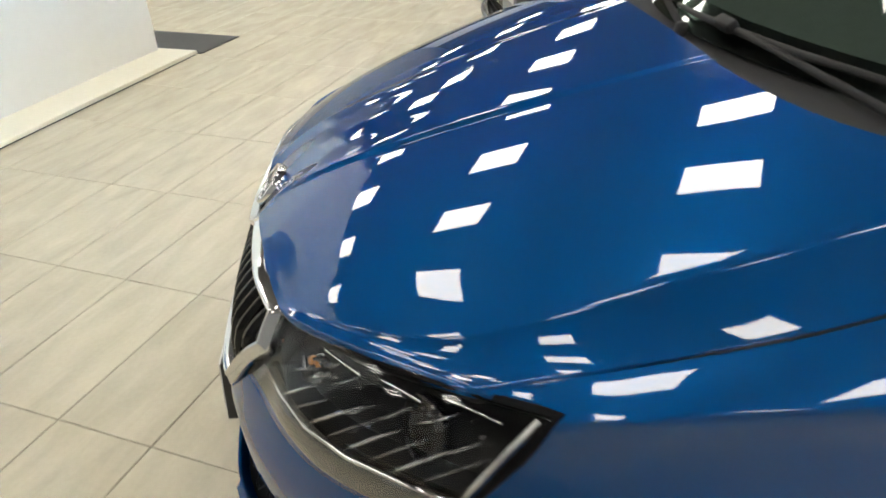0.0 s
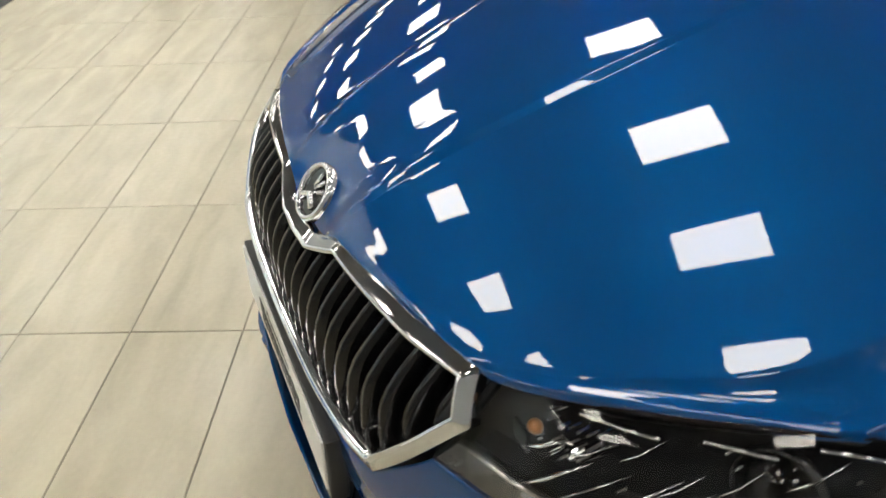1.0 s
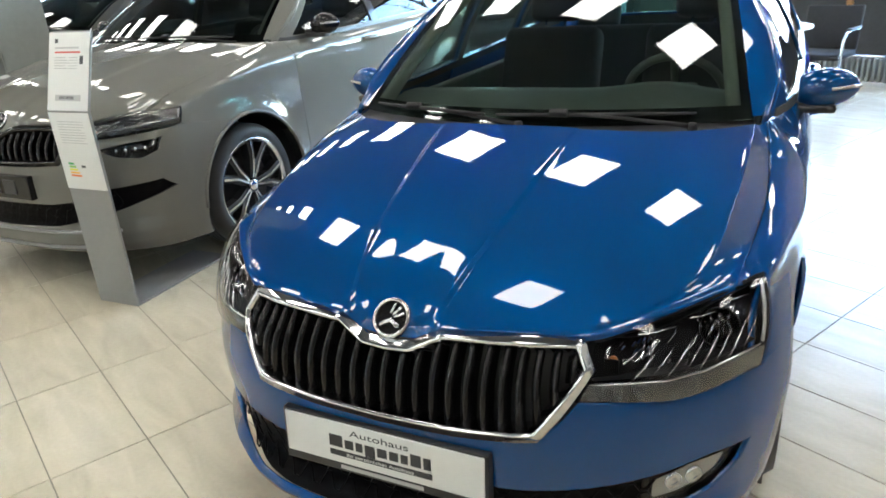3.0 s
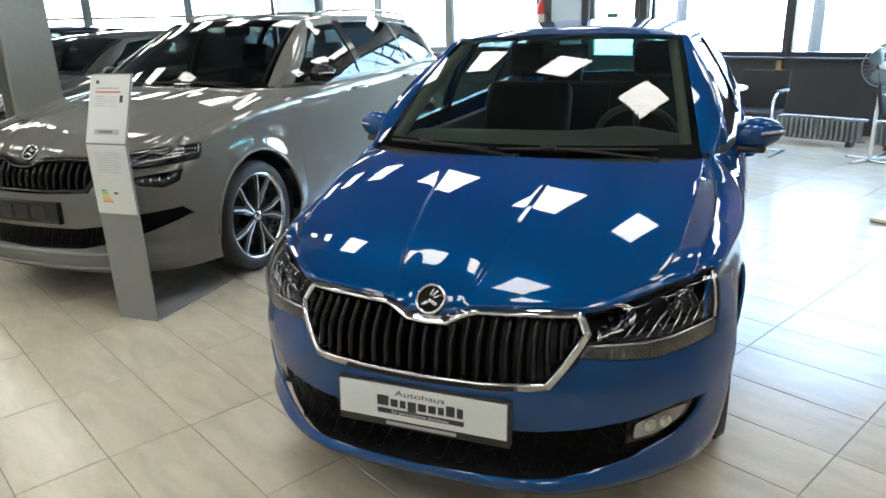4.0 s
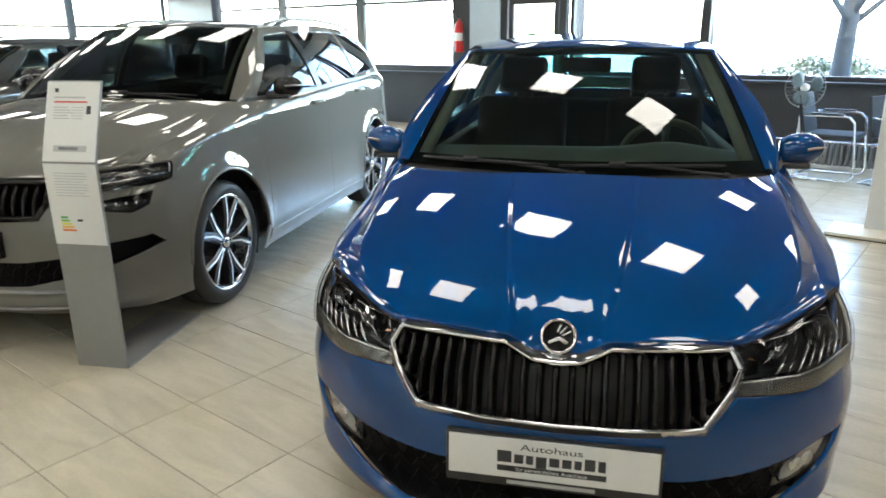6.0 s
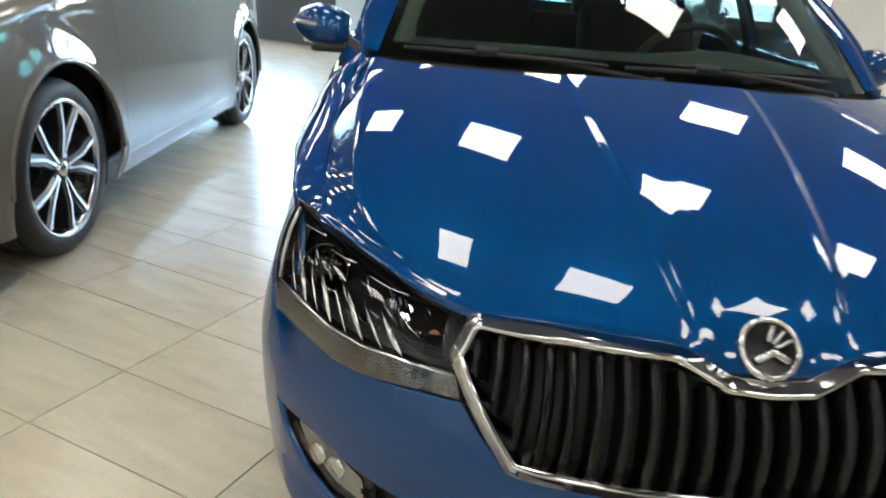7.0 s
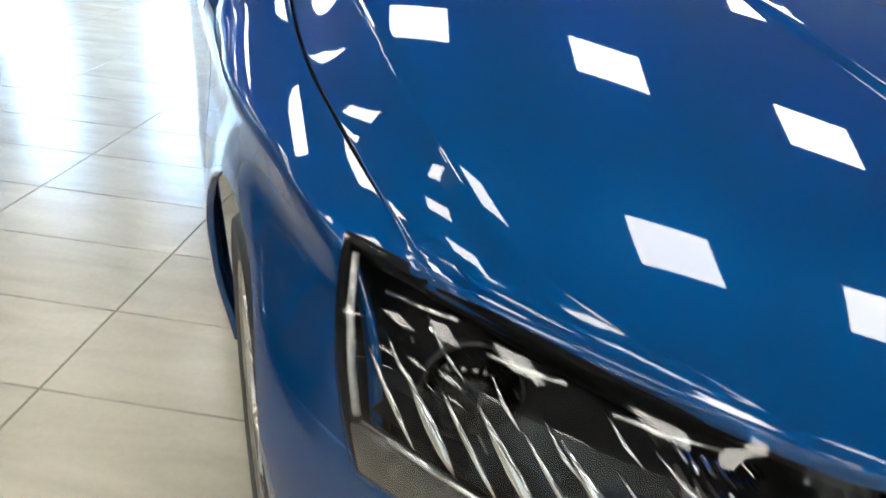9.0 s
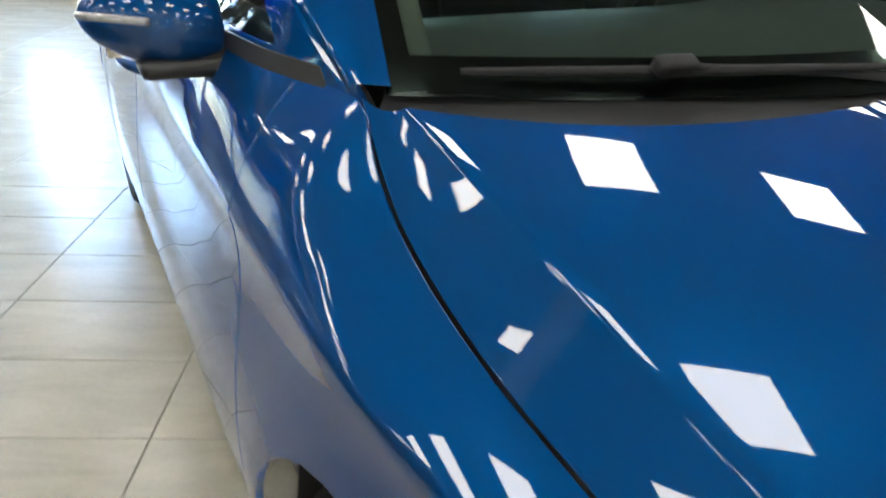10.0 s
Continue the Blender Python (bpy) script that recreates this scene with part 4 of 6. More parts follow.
def frame_ring(surf, name, outline, width, material, parent):
    """A rounded bezel along an outline on a skin."""
    o = [tuple(p) for p in dense(outline, 0.02)]
    rows = [(0.0, -0.02), (0.0, 0.002), (width * 0.06, 0.005), (width * 0.58, 0.009), (width * 0.66, 0.0125), (width * 0.80, 0.0125), (width * 0.93, 0.005), (width, -0.006), (width, -0.05)]
    bm = bmesh.new()
    loops = []
    for d, h in rows:
        pts = inset(o, d) if d else o
        loops.append([bm.verts.new(surf(a, b) + normal_at(surf, a, b, 0.01) * h) for a, b in pts])
    n = len(o)
    for u, v in zip(loops, loops[1:]):
        for i in range(n):
            bm.faces.new((u[i], u[(i + 1) % n], v[(i + 1) % n], v[i]))
    bmesh.ops.recalc_face_normals(bm, faces=bm.faces)
    return part(name, bm, material, parent)


def lamp_inside(surf, back, wide, high, parent, sg, c):
    """Reflectors, projectors, light strips and the daytime lamp of a headlamp."""
    q = lambda u, v: (1.0 + u * wide, v * high)
    sf = lambda d: (lambda a, b: back(d)(sg * a, b))
    # daytime strip along the lower edge
    strip = [q(0.008, 0.02), q(0.25, 0.006), q(0.5, 0.006), q(0.75, 0.006), q(0.99, 0.015), q(0.985, 0.21), q(0.75, 0.19), q(0.5, 0.19), q(0.25, 0.20), q(0.03, 0.23)]
    strip = [(a, b) for a, b in strip] if sg > 0 else [(-a, b) for a, b in reversed(strip)]
    panel("daytime_lamp", back(0.0075), strip, SMOKE, parent, (), 0.02, 0.02, label="grey daytime running light strip")
    edge = [q(u, 0.245 - 0.02 * math.sin(math.pi * u)) for u in (0.03, 0.2, 0.4, 0.6, 0.8, 0.96)]
    part("light_strip", tube(bmesh.new(), [sf(0.012)(*e) for e in edge], 0.0035, 6), CHROME, parent, "thin chrome strip")
    # projector lens
    for (u, v, r, d) in c["projectors"]:
        a, b = q(u, v)
        pos, nn = sf(d)(a, b), Vector((0, -1, 0.05)).normalized()
        nn = (normal_at(surf, sg * a, b, 0.006) + Vector((0, -1.2, 0))).normalized()
        m = Matrix.Translation(pos) @ nn.to_track_quat("Z", "Y").to_matrix().to_4x4()
        part("projector_bezel", lathe(bmesh.new(), [(r * 1.15, 0.0), (r * 1.13, 0.010), (r * 1.04, 0.013), (r, 0.008), (r, -0.01)], m, 36), GLOSSBLACK, parent)
        part("projector_lens", lathe(bmesh.new(), [(0.0, 0.024), (r * 0.4, 0.022), (r * 0.75, 0.013), (r, 0.002)], m, 32), DARKGLASS, parent)
        part("projector_bowl", lathe(bmesh.new(), [(r, 0.0), (r * 0.7, -0.02), (0.0, -0.03)], m, 28), CHROME, parent)
    # slanted chrome blades and the comb of the indicator
    rnd = random.Random(11)
    for i in range(8):
        u0, l = 0.22 + 0.088 * i, rnd.uniform(0.75, 1.0)
        pts = [sf(0.012 + 0.010 * t)(*q(u0 + 0.13 * l * t, 0.27 + 0.38 * l * t)) for t in (0, 0.2, 0.45, 0.7, 1.0)]
        w = (0.0062, 0.0030)[i % 2]
        part("reflector_blade", tube(bmesh.new(), pts, [w * 0.2, w * 0.8, w, w * 0.7, w * 0.15], 8, flat=0.45), CHROME, parent)
    for i in range(7):
        u0, v0, l = 0.16 + 0.11 * i, 0.52 + 0.08 * (i % 3), rnd.uniform(0.05, 0.09)
        pts = [sf(0.016)(*q(u0, v0)), sf(0.018)(*q(u0 + l * 0.5, v0 + 0.06)), sf(0.022)(*q(u0 + l, v0 + 0.17))]
        part("reflector_edge", tube(bmesh.new(), pts, [0.0008, 0.0022, 0.0006], 6, flat=0.6), CHROME, parent)
    bm = bmesh.new()
    for i in range(30):
        u, v = (rnd.uniform(0.14, 0.34), rnd.uniform(0.50, 0.86)) if i < 16 else (rnd.uniform(0.40, 0.92), rnd.uniform(0.34, 0.84))
        dep = rnd.uniform(0.034, 0.054)
        p = sf(dep)(*q(u, v))
        d1 = (sf(dep + 0.004)(*q(u + 0.03, v + 0.11)) - p).normalized() * rnd.uniform(0.003, 0.008)
        d2 = d1.cross(Vector((rnd.uniform(-0.3, 0.6) * sg, -1, rnd.uniform(0.1, 0.9)))).normalized() * rnd.uniform(0.0006, 0.0016)
        bm.faces.new([bm.verts.new(p + e) for e in (-d1 - d2, d1 - d2, d1 + d2, -d1 + d2)])
    part("reflector_facets", bm, CHROME, parent, "small bright reflector facets", smooth=False)["kind"] = "stuff"
    for u0, u1, v0 in ((0.22, 0.42, 0.90), (0.50, 0.66, 0.88), (0.72, 0.90, 0.90)):
        pts = [sf(0.022 + 0.01 * math.sin(3 * t))(*q(u0 + (u1 - u0) * t, v0 - 0.05 * t)) for t in (0, 0.5, 1)]
        part("reflector_rib", tube(bmesh.new(), pts, 0.0025, 5), CHROME, parent)
    pts = [sf(0.012)(*q(0.972, v)) for v in (0.26, 0.45, 0.7, 0.93)]
    part("side_strip", tube(bmesh.new(), pts, 0.004, 6), LENS, parent)
    for i in range(5):
        for k in range(3):
            a = (0.20 + 0.026 * i + rnd.uniform(-0.006, 0.006), 0.56 + 0.10 * k + rnd.uniform(-0.02, 0.02))
            b = q(a[0] + 0.015, a[1] + rnd.uniform(0.05, 0.10))
            part("indicator_facet", tube(bmesh.new(), [sf(0.026)(*q(*a)), sf(0.028)(*b)], rnd.uniform(0.0018, 0.0036), 4), CHROME, parent, smooth=False)
    a, b = q(0.115, 0.62)
    m = Matrix.Translation(sf(0.050)(a, b)) @ Vector((0, -0.4, 0.9)).to_track_quat("Z", "Y").to_matrix().to_4x4()
    part("indicator_bulb", lathe(bmesh.new(), [(0.0, 0.010), (0.005, 0.008), (0.008, 0.004), (0.009, -0.001), (0.007, -0.010), (0.004, -0.015)], m, 20), AMBER, parent, "amber indicator bulb")
    # added black plate, not a lamp part: blocks the bulb from the front
    p = m.translation
    part("bulb_blocker", box(bmesh.new(), (p.x - 0.015, p.y - 0.019, p.z - 0.022), (p.x + 0.015, p.y - 0.015, p.z + 0.011), 0.0015), LAMPBLACK, parent, smooth=False)
    # inner shelf
    bm = bmesh.new()
    for i in range(10):
        u = 0.05 + 0.9 * i / 9
        p0, p1 = sf(0.02)(*q(u, 0.30)), sf(0.075)(*q(u, 0.36))
        bm.verts.new(p0), bm.verts.new(p1)
    bm.verts.ensure_lookup_table()
    for i in range(9):
        bm.faces.new([bm.verts[j] for j in (2 * i, 2 * i + 1, 2 * i + 3, 2 * i + 2)])
    part("lamp_shelf", bm, LAMPBLACK, parent)


def greenhouse(c, root, surf, bonnet_q, sy, shoulder, body_paint):
    """Windscreen, roof, pillars, side and rear glass, cowl and wipers."""
    rx, ry, rz = c["cowl_corner"]
    cy, cz = c["cowl"]
    (hx, hy, hz), (hcy, hcz) = c["header"], c["header_mid"]
    (tx, ty, tz), (tcy, tcz) = c["roof_rear"], c["roof_rear_mid"]

    def screen(p, q):
        w = p * p
        b = Vector((p * (rx - 0.035), cy + 0.035 + (ry - cy - 0.02) * w, cz - 0.005 + (rz - cz + 0.005) * w))
        t = Vector((p * (hx - 0.02), hcy + (hy - hcy) * w, hcz + (hz - hcz) * w))
        v = b.lerp(t, q)
        v += Vector((0, -0.5, 0.85)) * 0.035 * math.sin(math.pi * q) * (1 - 0.3 * w)
        return v
    sc = grid_mesh("windscreen", screen, 24, 18, c.get("screen", SCREEN), root, "slightly green tinted windscreen", a0=-1.0, a1=1.0)
    # printed black border, a hair inside the glass
    for n, f in (("lower", lambda p, q: screen(p, q * 0.075) - Vector((0, -0.002, 0.004))), ("upper", lambda p, q: screen(p, 1 - q * 0.06) - Vector((0, -0.002, 0.004)))):
        grid_mesh("screen_border", f, 24, 3, GLOSSBLACK, root, a0=-1.0, a1=1.0)
    for sg in (1, -1):
        grid_mesh("screen_border", lambda p, q: screen(sg * (1 - 0.045 * p), q) - Vector((0, -0.002, 0.004)), 2, 18, GLOSSBLACK, root)
    # cowl
    def cowl(p, q):
        a = bonnet_q(p * 0.985, 1.0) - Vector((0, 0.01, 0.022))
        b = screen(p * 0.99, 0.03) - Vector((0, -0.01, 0.012))
        return a.lerp(b, q) - Vector((0, 0, 0.008 * math.sin(math.pi * q)))
    grid_mesh("cowl_panel", cowl, 20, 4, SCUTTLE, root, "black plastic scuttle below the windscreen", a0=-1.0, a1=1.0)
    # wipers
    for x0, x1, xb, xp in c["wipers"]:
        on = lambda x, up: screen(x / (rx - 0.035), 0.030) + Vector((0, -0.5, 0.85)) * up
        blade = [on(x0 + (x1 - x0) * t, 0.010 + 0.004 * math.sin(math.pi * t)) for t in (0, 0.15, 0.35, 0.6, 0.85, 1.0)]
        wp = part("wiper", tube(bmesh.new(), blade, [0.004, 0.006, 0.007, 0.007, 0.006, 0.004], 8, flat=0.7), SCUTTLE, root, "black flat windscreen wiper")
        joint = Matrix.Translation(on(xb, 0.022)) @ Matrix.Rotation(radians(30), 4, "X")
        part("wiper_joint", box(bmesh.new(), (-0.028, -0.011, -0.010), (0.028, 0.011, 0.009), 0.005, joint), SCUTTLE, wp)
        pivot = cowl(xp / rx, 0.55) + Vector((0, 0, 0.012))
        mid = on(xb, 0.020).lerp(pivot, 0.5) + Vector((0, -0.010, 0.006))
        part("wiper_arm", tube(bmesh.new(), [on(xb, 0.020), mid, pivot], [0.005, 0.006, 0.008], 8, flat=0.6), SCUTTLE, wp)
        part("wiper_pivot", lathe(bmesh.new(), [(0.0, 0.012), (0.011, 0.010), (0.014, 0.0), (0.014, -0.03)], Matrix.Translation(pivot), 16), SCUTTLE, wp)
    # roof
    crown = c["roof_crown"]

    def roof(p, q):
        w = p * p
        f = Vector((p * hx, hcy + (hy - hcy) * w, hcz + (hz - hcz) * w))
        r = Vector((p * tx, tcy + (ty - tcy) * w, tcz + (tz - tcz) * w))
        v = f.lerp(r, q)
        v.z += crown * 4 * q * (1 - q) * (1 - 0.25 * w) + 0.012 * (1 - w) * min(1, 12 * q)
        v.x += math.copysign(c["roof_bulge"] * 4 * q * (1 - q), p) * abs(p)
        return v
    grid_mesh("roof", roof, 24, 24, c.get("roof_paint") or body_paint, root, a0=-1.0, a1=1.0, thick=0.015)
    rail = lambda y: roof(1.0, min(1, max(0, (y - hy) / (ty - hy))))

    def side(y, h):
        hh = h
        s = sy(y)
        b = surf(s, shoulder(y) + 0.2)
        t = rail(y)
        yt = hy if y < hy else t.y
        t = Vector((t.x, y, t.z if y >= hy else hz))
        if y > ty:
            t = Vector((tx - 0.25 * (y - ty), y, tz - 0.25 * (y - ty)))
        v = b.lerp(t, hh)
        v.y = y
        v.x += 0.025 * math.sin(math.pi * hh)
        return v
    yb0, yb1 = ry + 0.01, c["tail_y"]
    ds = c["doors"]
    wy = c["windows"]
    outer = [(yb0, -0.02), (yb1, -0.02), (ty + 0.02, 0.995), (hy - 0.01, 0.995)]
    lean = (hy - yb0)
    f_at = lambda h: yb0 + lean * h
    r_at = lambda h: yb1 + (ty - yb1) * h
    w1 = [(f_at(0.05) + 0.13, 0.05), (ds[1] - 0.03, 0.05), (ds[1] - 0.05, 0.90), (f_at(0.90) + 0.07, 0.90)]
    w2 = [(ds[1] + 0.03, 0.05), (wy[0], 0.05), (wy[0] - 0.02, 0.90), (ds[1] + 0.01, 0.90)]
    w3 = [(wy[0] + 0.05, 0.10), (wy[1], 0.12), (wy[1] - 0.10, 0.88), (wy[0] + 0.03, 0.90)]
    wins = [w1, w2] + ([w3] if wy[1] > wy[0] + 0.12 else [])
    for sg in (1, -1):
        fl = (lambda y, h: side(y, h)) if sg > 0 else (lambda y, h: Vector((-side(y, h).x, side(y, h).y, side(y, h).z)))
        def ordered(poly):
            return poly if sg > 0 else [(a, b) for a, b in reversed(poly)]
        # turned so that the sheet faces outwards on both sides
        fs = (lambda a, b: fl(a, b / 0.45)) if sg > 0 else (lambda a, b: fl(-a, b / 0.45))
        tr = lambda poly: [(a, b * 0.45) for a, b in poly] if sg > 0 else [(-a, b * 0.45) for a, b in reversed(poly)]
        sf = panel("pillar_frame", fs, tr(outer), body_paint, root, [tr(rounded2(w, 0.04)) for w in wins], 0.05, 0.02)
        panel("inner_trim", fs, tr(outer), SEAT, root, [tr(rounded2(w, 0.04)) for w in wins], 0.06, lift=-0.027, thick=False)
        for w, g in zip(wins, (SIDEGLASS, c["rear_glass"], c["rear_glass"])):
            panel("side_window", fs, tr(rounded2(w, 0.04)), g, root, (), 0.06, lift=-0.006, thick=False)
        bp = [(ds[1] - 0.045, 0.03), (ds[1] + 0.045, 0.03), (ds[1] + 0.025, 0.92), (ds[1] - 0.06, 0.92)]
        panel("door_pillar", fs, tr(bp), GLOSSBLACK, root, (), 0.05, lift=0.003, thick=False)
        bs = [(f_at(0.0) + 0.06, -0.015), (wy[1] + 0.04, -0.015), (wy[1] + 0.04, 0.035), (f_at(0.03) + 0.06, 0.035)]
        panel("window_strip", fs, tr(bs), CHROME if c.get("chrome_strip") else PLASTIC, root, (), 0.06, lift=0.004)
        # painted front pillar between the screen and the side frame
        def front_pillar(p, q):
            g = 0.01 + 0.97 * q
            a, b = screen(sg * 0.992, g), fl(f_at(g) + 0.035, g)
            return a.lerp(b, p) + Vector((sg * 0.6, -0.6, 0.3)) * (0.004 + 0.008 * math.sin(math.pi * p))
        grid_mesh("front_pillar", front_pillar, 5, 14, body_paint, root)
        # light lining of the front pillar inside the screen
        pts = [screen(sg * 0.93, q) + Vector((0, 0.035, -0.02)) for q in (0.02, 0.25, 0.5, 0.75, 0.97)]
        part("pillar_lining", tube(bmesh.new(), pts, 0.026, 8), CREAM, root, "light grey pillar lining")
        if c.get("rails"):
            pts = [rail(hy + 0.12 + (ty - hy - 0.2) * t) + Vector((sg * 0 if sg > 0 else 0, 0, 0.018 + 0.03 * min(1, 6 * t, 6 * (1 - t)))) for t in (0, 0.06, 0.15, 0.5, 0.85, 0.94, 1)]
            pts = [Vector((sg * p.x * 0.97, p.y, p.z)) for p in pts]
            part("roof_rail", tube(bmesh.new(), pts, 0.013, 8), body_paint if c["rails"] == "body" else ALLOY, root)
    # tailgate with its window
    tg = c["tailgate"]

    def gate(p, q):
        w = p * p
        t = Vector((p * tx, tcy + (ty - tcy) * w, tcz + (tz - tcz) * w))
        b = Vector((p * tg[0], tg[1] - 0.12 * w, tg[2]))
        return t.lerp(b, q) + Vector((0, 0.04 * math.sin(math.pi * q), 0))
    gf = lambda a, b: gate(-a, 1 - b)
    panel("tailgate", gf, [(-1, 0), (1, 0), (1, 1), (-1, 1)], body_paint, root, [[(-0.84, 0.30), (0.84, 0.30), (0.80, 0.90), (-0.80, 0.90)]], 0.08)
    panel("tailgate_trim", gf, [(-0.99, 0.02), (0.99, 0.02), (0.99, 0.98), (-0.99, 0.98)], SEAT, root, [[(-0.84, 0.30), (0.84, 0.30), (0.80, 0.90), (-0.80, 0.90)]], 0.08, lift=-0.03, thick=False)
    panel("rear_window", gf, [(-0.84, 0.30), (0.84, 0.30), (0.80, 0.90), (-0.80, 0.90)], c.get("back_glass", REARGLASS), root, (), 0.1, lift=-0.004, thick=False)


def mirror(c, root, sg, body_paint):
    """An outside mirror: painted shell, black foot and the mirror glass at the back."""
    tx, ty, tz = c["mirror_tip"]
    ix = c["mirror_in"]
    w = tx - ix
    bm = bmesh.new()
    rows, n = [], 18
    for i in range(13):
        t = i / 12
        x = ix + 0.02 + (w - 0.02) * t
        h = 0.066 * (math.sin(math.pi * (0.16 + 0.84 * t)) ** 0.55 if t < 1 else 0.0) + 0.004
        dep = 0.058 * (math.sin(math.pi * (0.2 + 0.8 * t)) ** 0.5 if t < 1 else 0.0) + 0.004
        zc = tz - 0.012 + 0.012 * t
        yc = ty + 0.01 + 0.035 * t * t
        row = []
        for k in range(n):
            q = 2 * math.pi * k / n
            d = -math.cos(q)
            yy = dep * (d if d < 0 else d * 0.30)
            row.append(bm.verts.new((sg * x, yc + yy, zc + h * math.sin(q) * (1.0 if math.sin(q) > 0 else 0.85))))
        rows.append(row)
    for a, b in zip(rows, rows[1:]):
        for k in range(n):
            bm.faces.new((a[k], a[(k + 1) % n], b[(k + 1) % n], b[k]))
    bm.faces.new(rows[0])
    bm.faces.new(rows[-1][::-1])
    bmesh.ops.recalc_face_normals(bm, faces=bm.faces)
    bmesh.ops.subdivide_edges(bm, edges=bm.edges, cuts=1, use_grid_fill=True, smooth=0.6)
    m = part("door_mirror", bm, c.get("mirror_paint") or body_paint, root)
    bm = box(bmesh.new(), (ix - 0.035, ty - 0.040, tz - 0.076), (tx - 0.065, ty + 0.030, tz - 0.048), 0.012)
    box(bm, (ix - 0.035, ty - 0.03, tz - 0.075), (ix + 0.055, ty + 0.03, tz - 0.028), 0.012)
    if sg < 0:
        bmesh.ops.scale(bm, vec=(-1, 1, 1), verts=bm.verts)
        bmesh.ops.reverse_faces(bm, faces=bm.faces)
    part("mirror_foot", bm, PLASTIC, m, "black plastic mirror foot")
    bm = box(bmesh.new(), (ix + 0.06, ty + 0.034, tz - 0.055), (tx - 0.03, ty + 0.040, tz + 0.045), 0.004)
    if sg < 0:
        bmesh.ops.scale(bm, vec=(-1, 1, 1), verts=bm.verts)
        bmesh.ops.reverse_faces(bm, faces=bm.faces)
    part("mirror_glass", bm, CHROME, m)
    bm = tube(bmesh.new(), [(sg * (tx - 0.085), ty - 0.040, tz + 0.004), (sg * (tx - 0.03), ty - 0.014, tz + 0.008), (sg * (tx - 0.002), ty + 0.02, tz + 0.006)], 0.006, 6)
    part("mirror_indicator", bm, LENS, m, "clear indicator strip in the mirror")


def cushion(bm, lo, hi, r, m=None):
    return box(bm, lo, hi, r, m, 4)


def cabin(c, root):
    """Dashboard, steering wheel, seats and headrests."""
    y0, z0, hw = c["dash"]
    bm = bmesh.new()
    rows = []
    prof = [(-0.22, -0.05), (-0.12, -0.005), (0.05, 0.02), (0.16, 0.015), (0.24, -0.03), (0.25, -0.16), (0.20, -0.32), (0.22, -0.5)]
    for i in range(17):
        p = -1 + i / 8
        hump = 0.030 * math.exp(-((p * hw - 0.36) / 0.16) ** 2)
        rows.append([bm.verts.new((p * hw, y0 + dy - 0.04 * p * p, z0 + dz + (hump if -0.05 < dy < 0.25 else 0))) for dy, dz in prof])
    for a, b in zip(rows, rows[1:]):
        for k in range(len(prof) - 1):
            bm.faces.new((a[k], b[k], b[k + 1], a[k + 1]))
    part("dashboard", bm, DASH, root, "dark grey dashboard")
    sw = Matrix.Translation((0.36, y0 + 0.42, z0 - 0.065)) @ Matrix.Rotation(radians(-66), 4, "X")
    st = part("steering_wheel", tube(bmesh.new(), [sw @ Vector((0.185 * math.cos(q), 0.185 * math.sin(q), 0)) for q in (2 * math.pi * k / 28 for k in range(28))], 0.016, 8, closed=True), DASH, root)
    bm = bmesh.new()
    box(bm, (-0.085, -0.07, -0.02), (0.085, 0.06, 0.012), 0.025, sw)
    for q in (0.1, math.pi - 0.1, -math.pi / 2):
        tube(bm, [sw @ Vector((0.06 * math.cos(q), 0.06 * math.sin(q), 0)), sw @ Vector((0.182 * math.cos(q), 0.182 * math.sin(q), 0))], 0.015, 6)
    tube(bm, [sw @ Vector((0, 0, -0.01)), sw @ Vector((0, 0, -0.25))], 0.03, 8)
    part("steering_hub", bm, DASH, st)
    for sx in (-0.36, 0.36):
        se = part("front_seat", cushion(bmesh.new(), (sx - 0.25, y0 + 0.55, 0.38), (sx + 0.25, y0 + 1.05, 0.56), 0.05), SEAT, root, "dark cloth front seat")
        m = Matrix.Translation((sx, y0 + 1.0, 0.52)) @ Matrix.Rotation(radians(-20), 4, "X")
        part("backrest", cushion(bmesh.new(), (-0.25, -0.07, 0.0), (0.25, 0.08, 0.62), 0.06, m), SEAT, se)
        hr = part("headrest", cushion(bmesh.new(), (-0.13, -0.05, 0.66), (0.13, 0.06, 0.85), 0.045, m), SEAT, se)
        bm = bmesh.new()
        for k in (-0.05, 0.05):
            tube(bm, [m @ Vector((k, 0, 0.58)), m @ Vector((k, 0, 0.70))], 0.006, 6)
        part("headrest_post", bm, CHROME, se)
    bs = part("rear_seat", cushion(bmesh.new(), (-0.62, y0 + 1.65, 0.36), (0.62, y0 + 2.1, 0.54), 0.05), SEAT, root)
    m = Matrix.Translation((0, y0 + 2.1, 0.5)) @ Matrix.Rotation(radians(-22), 4, "X")
    part("rear_backrest", cushion(bmesh.new(), (-0.62, -0.06, 0.0), (0.62, 0.08, 0.55), 0.05, m), SEAT, bs)
    for k in (-0.4, 0.4):
        part("headrest", cushion(bmesh.new(), (k - 0.13, -0.04, 0.55), (k + 0.13, 0.05, 0.70), 0.03, m), SEAT, bs)
    hx, hy, hz = c["header"]
    part("interior_mirror", box(bmesh.new(), (-0.11, hy - 0.02, hz - 0.10), (0.11, hy + 0.015, hz - 0.035), 0.012), GLOSSBLACK, root)
    # door linings and roof lining
    for sg in (1, -1):
        x = sg * (hw + 0.02)
        part("door_lining", box(bmesh.new(), (min(x, x + sg * 0.05), y0 + 0.1, 0.35), (max(x, x + sg * 0.05), y0 + 2.2, z0 - 0.02), 0.015), DASH, root)


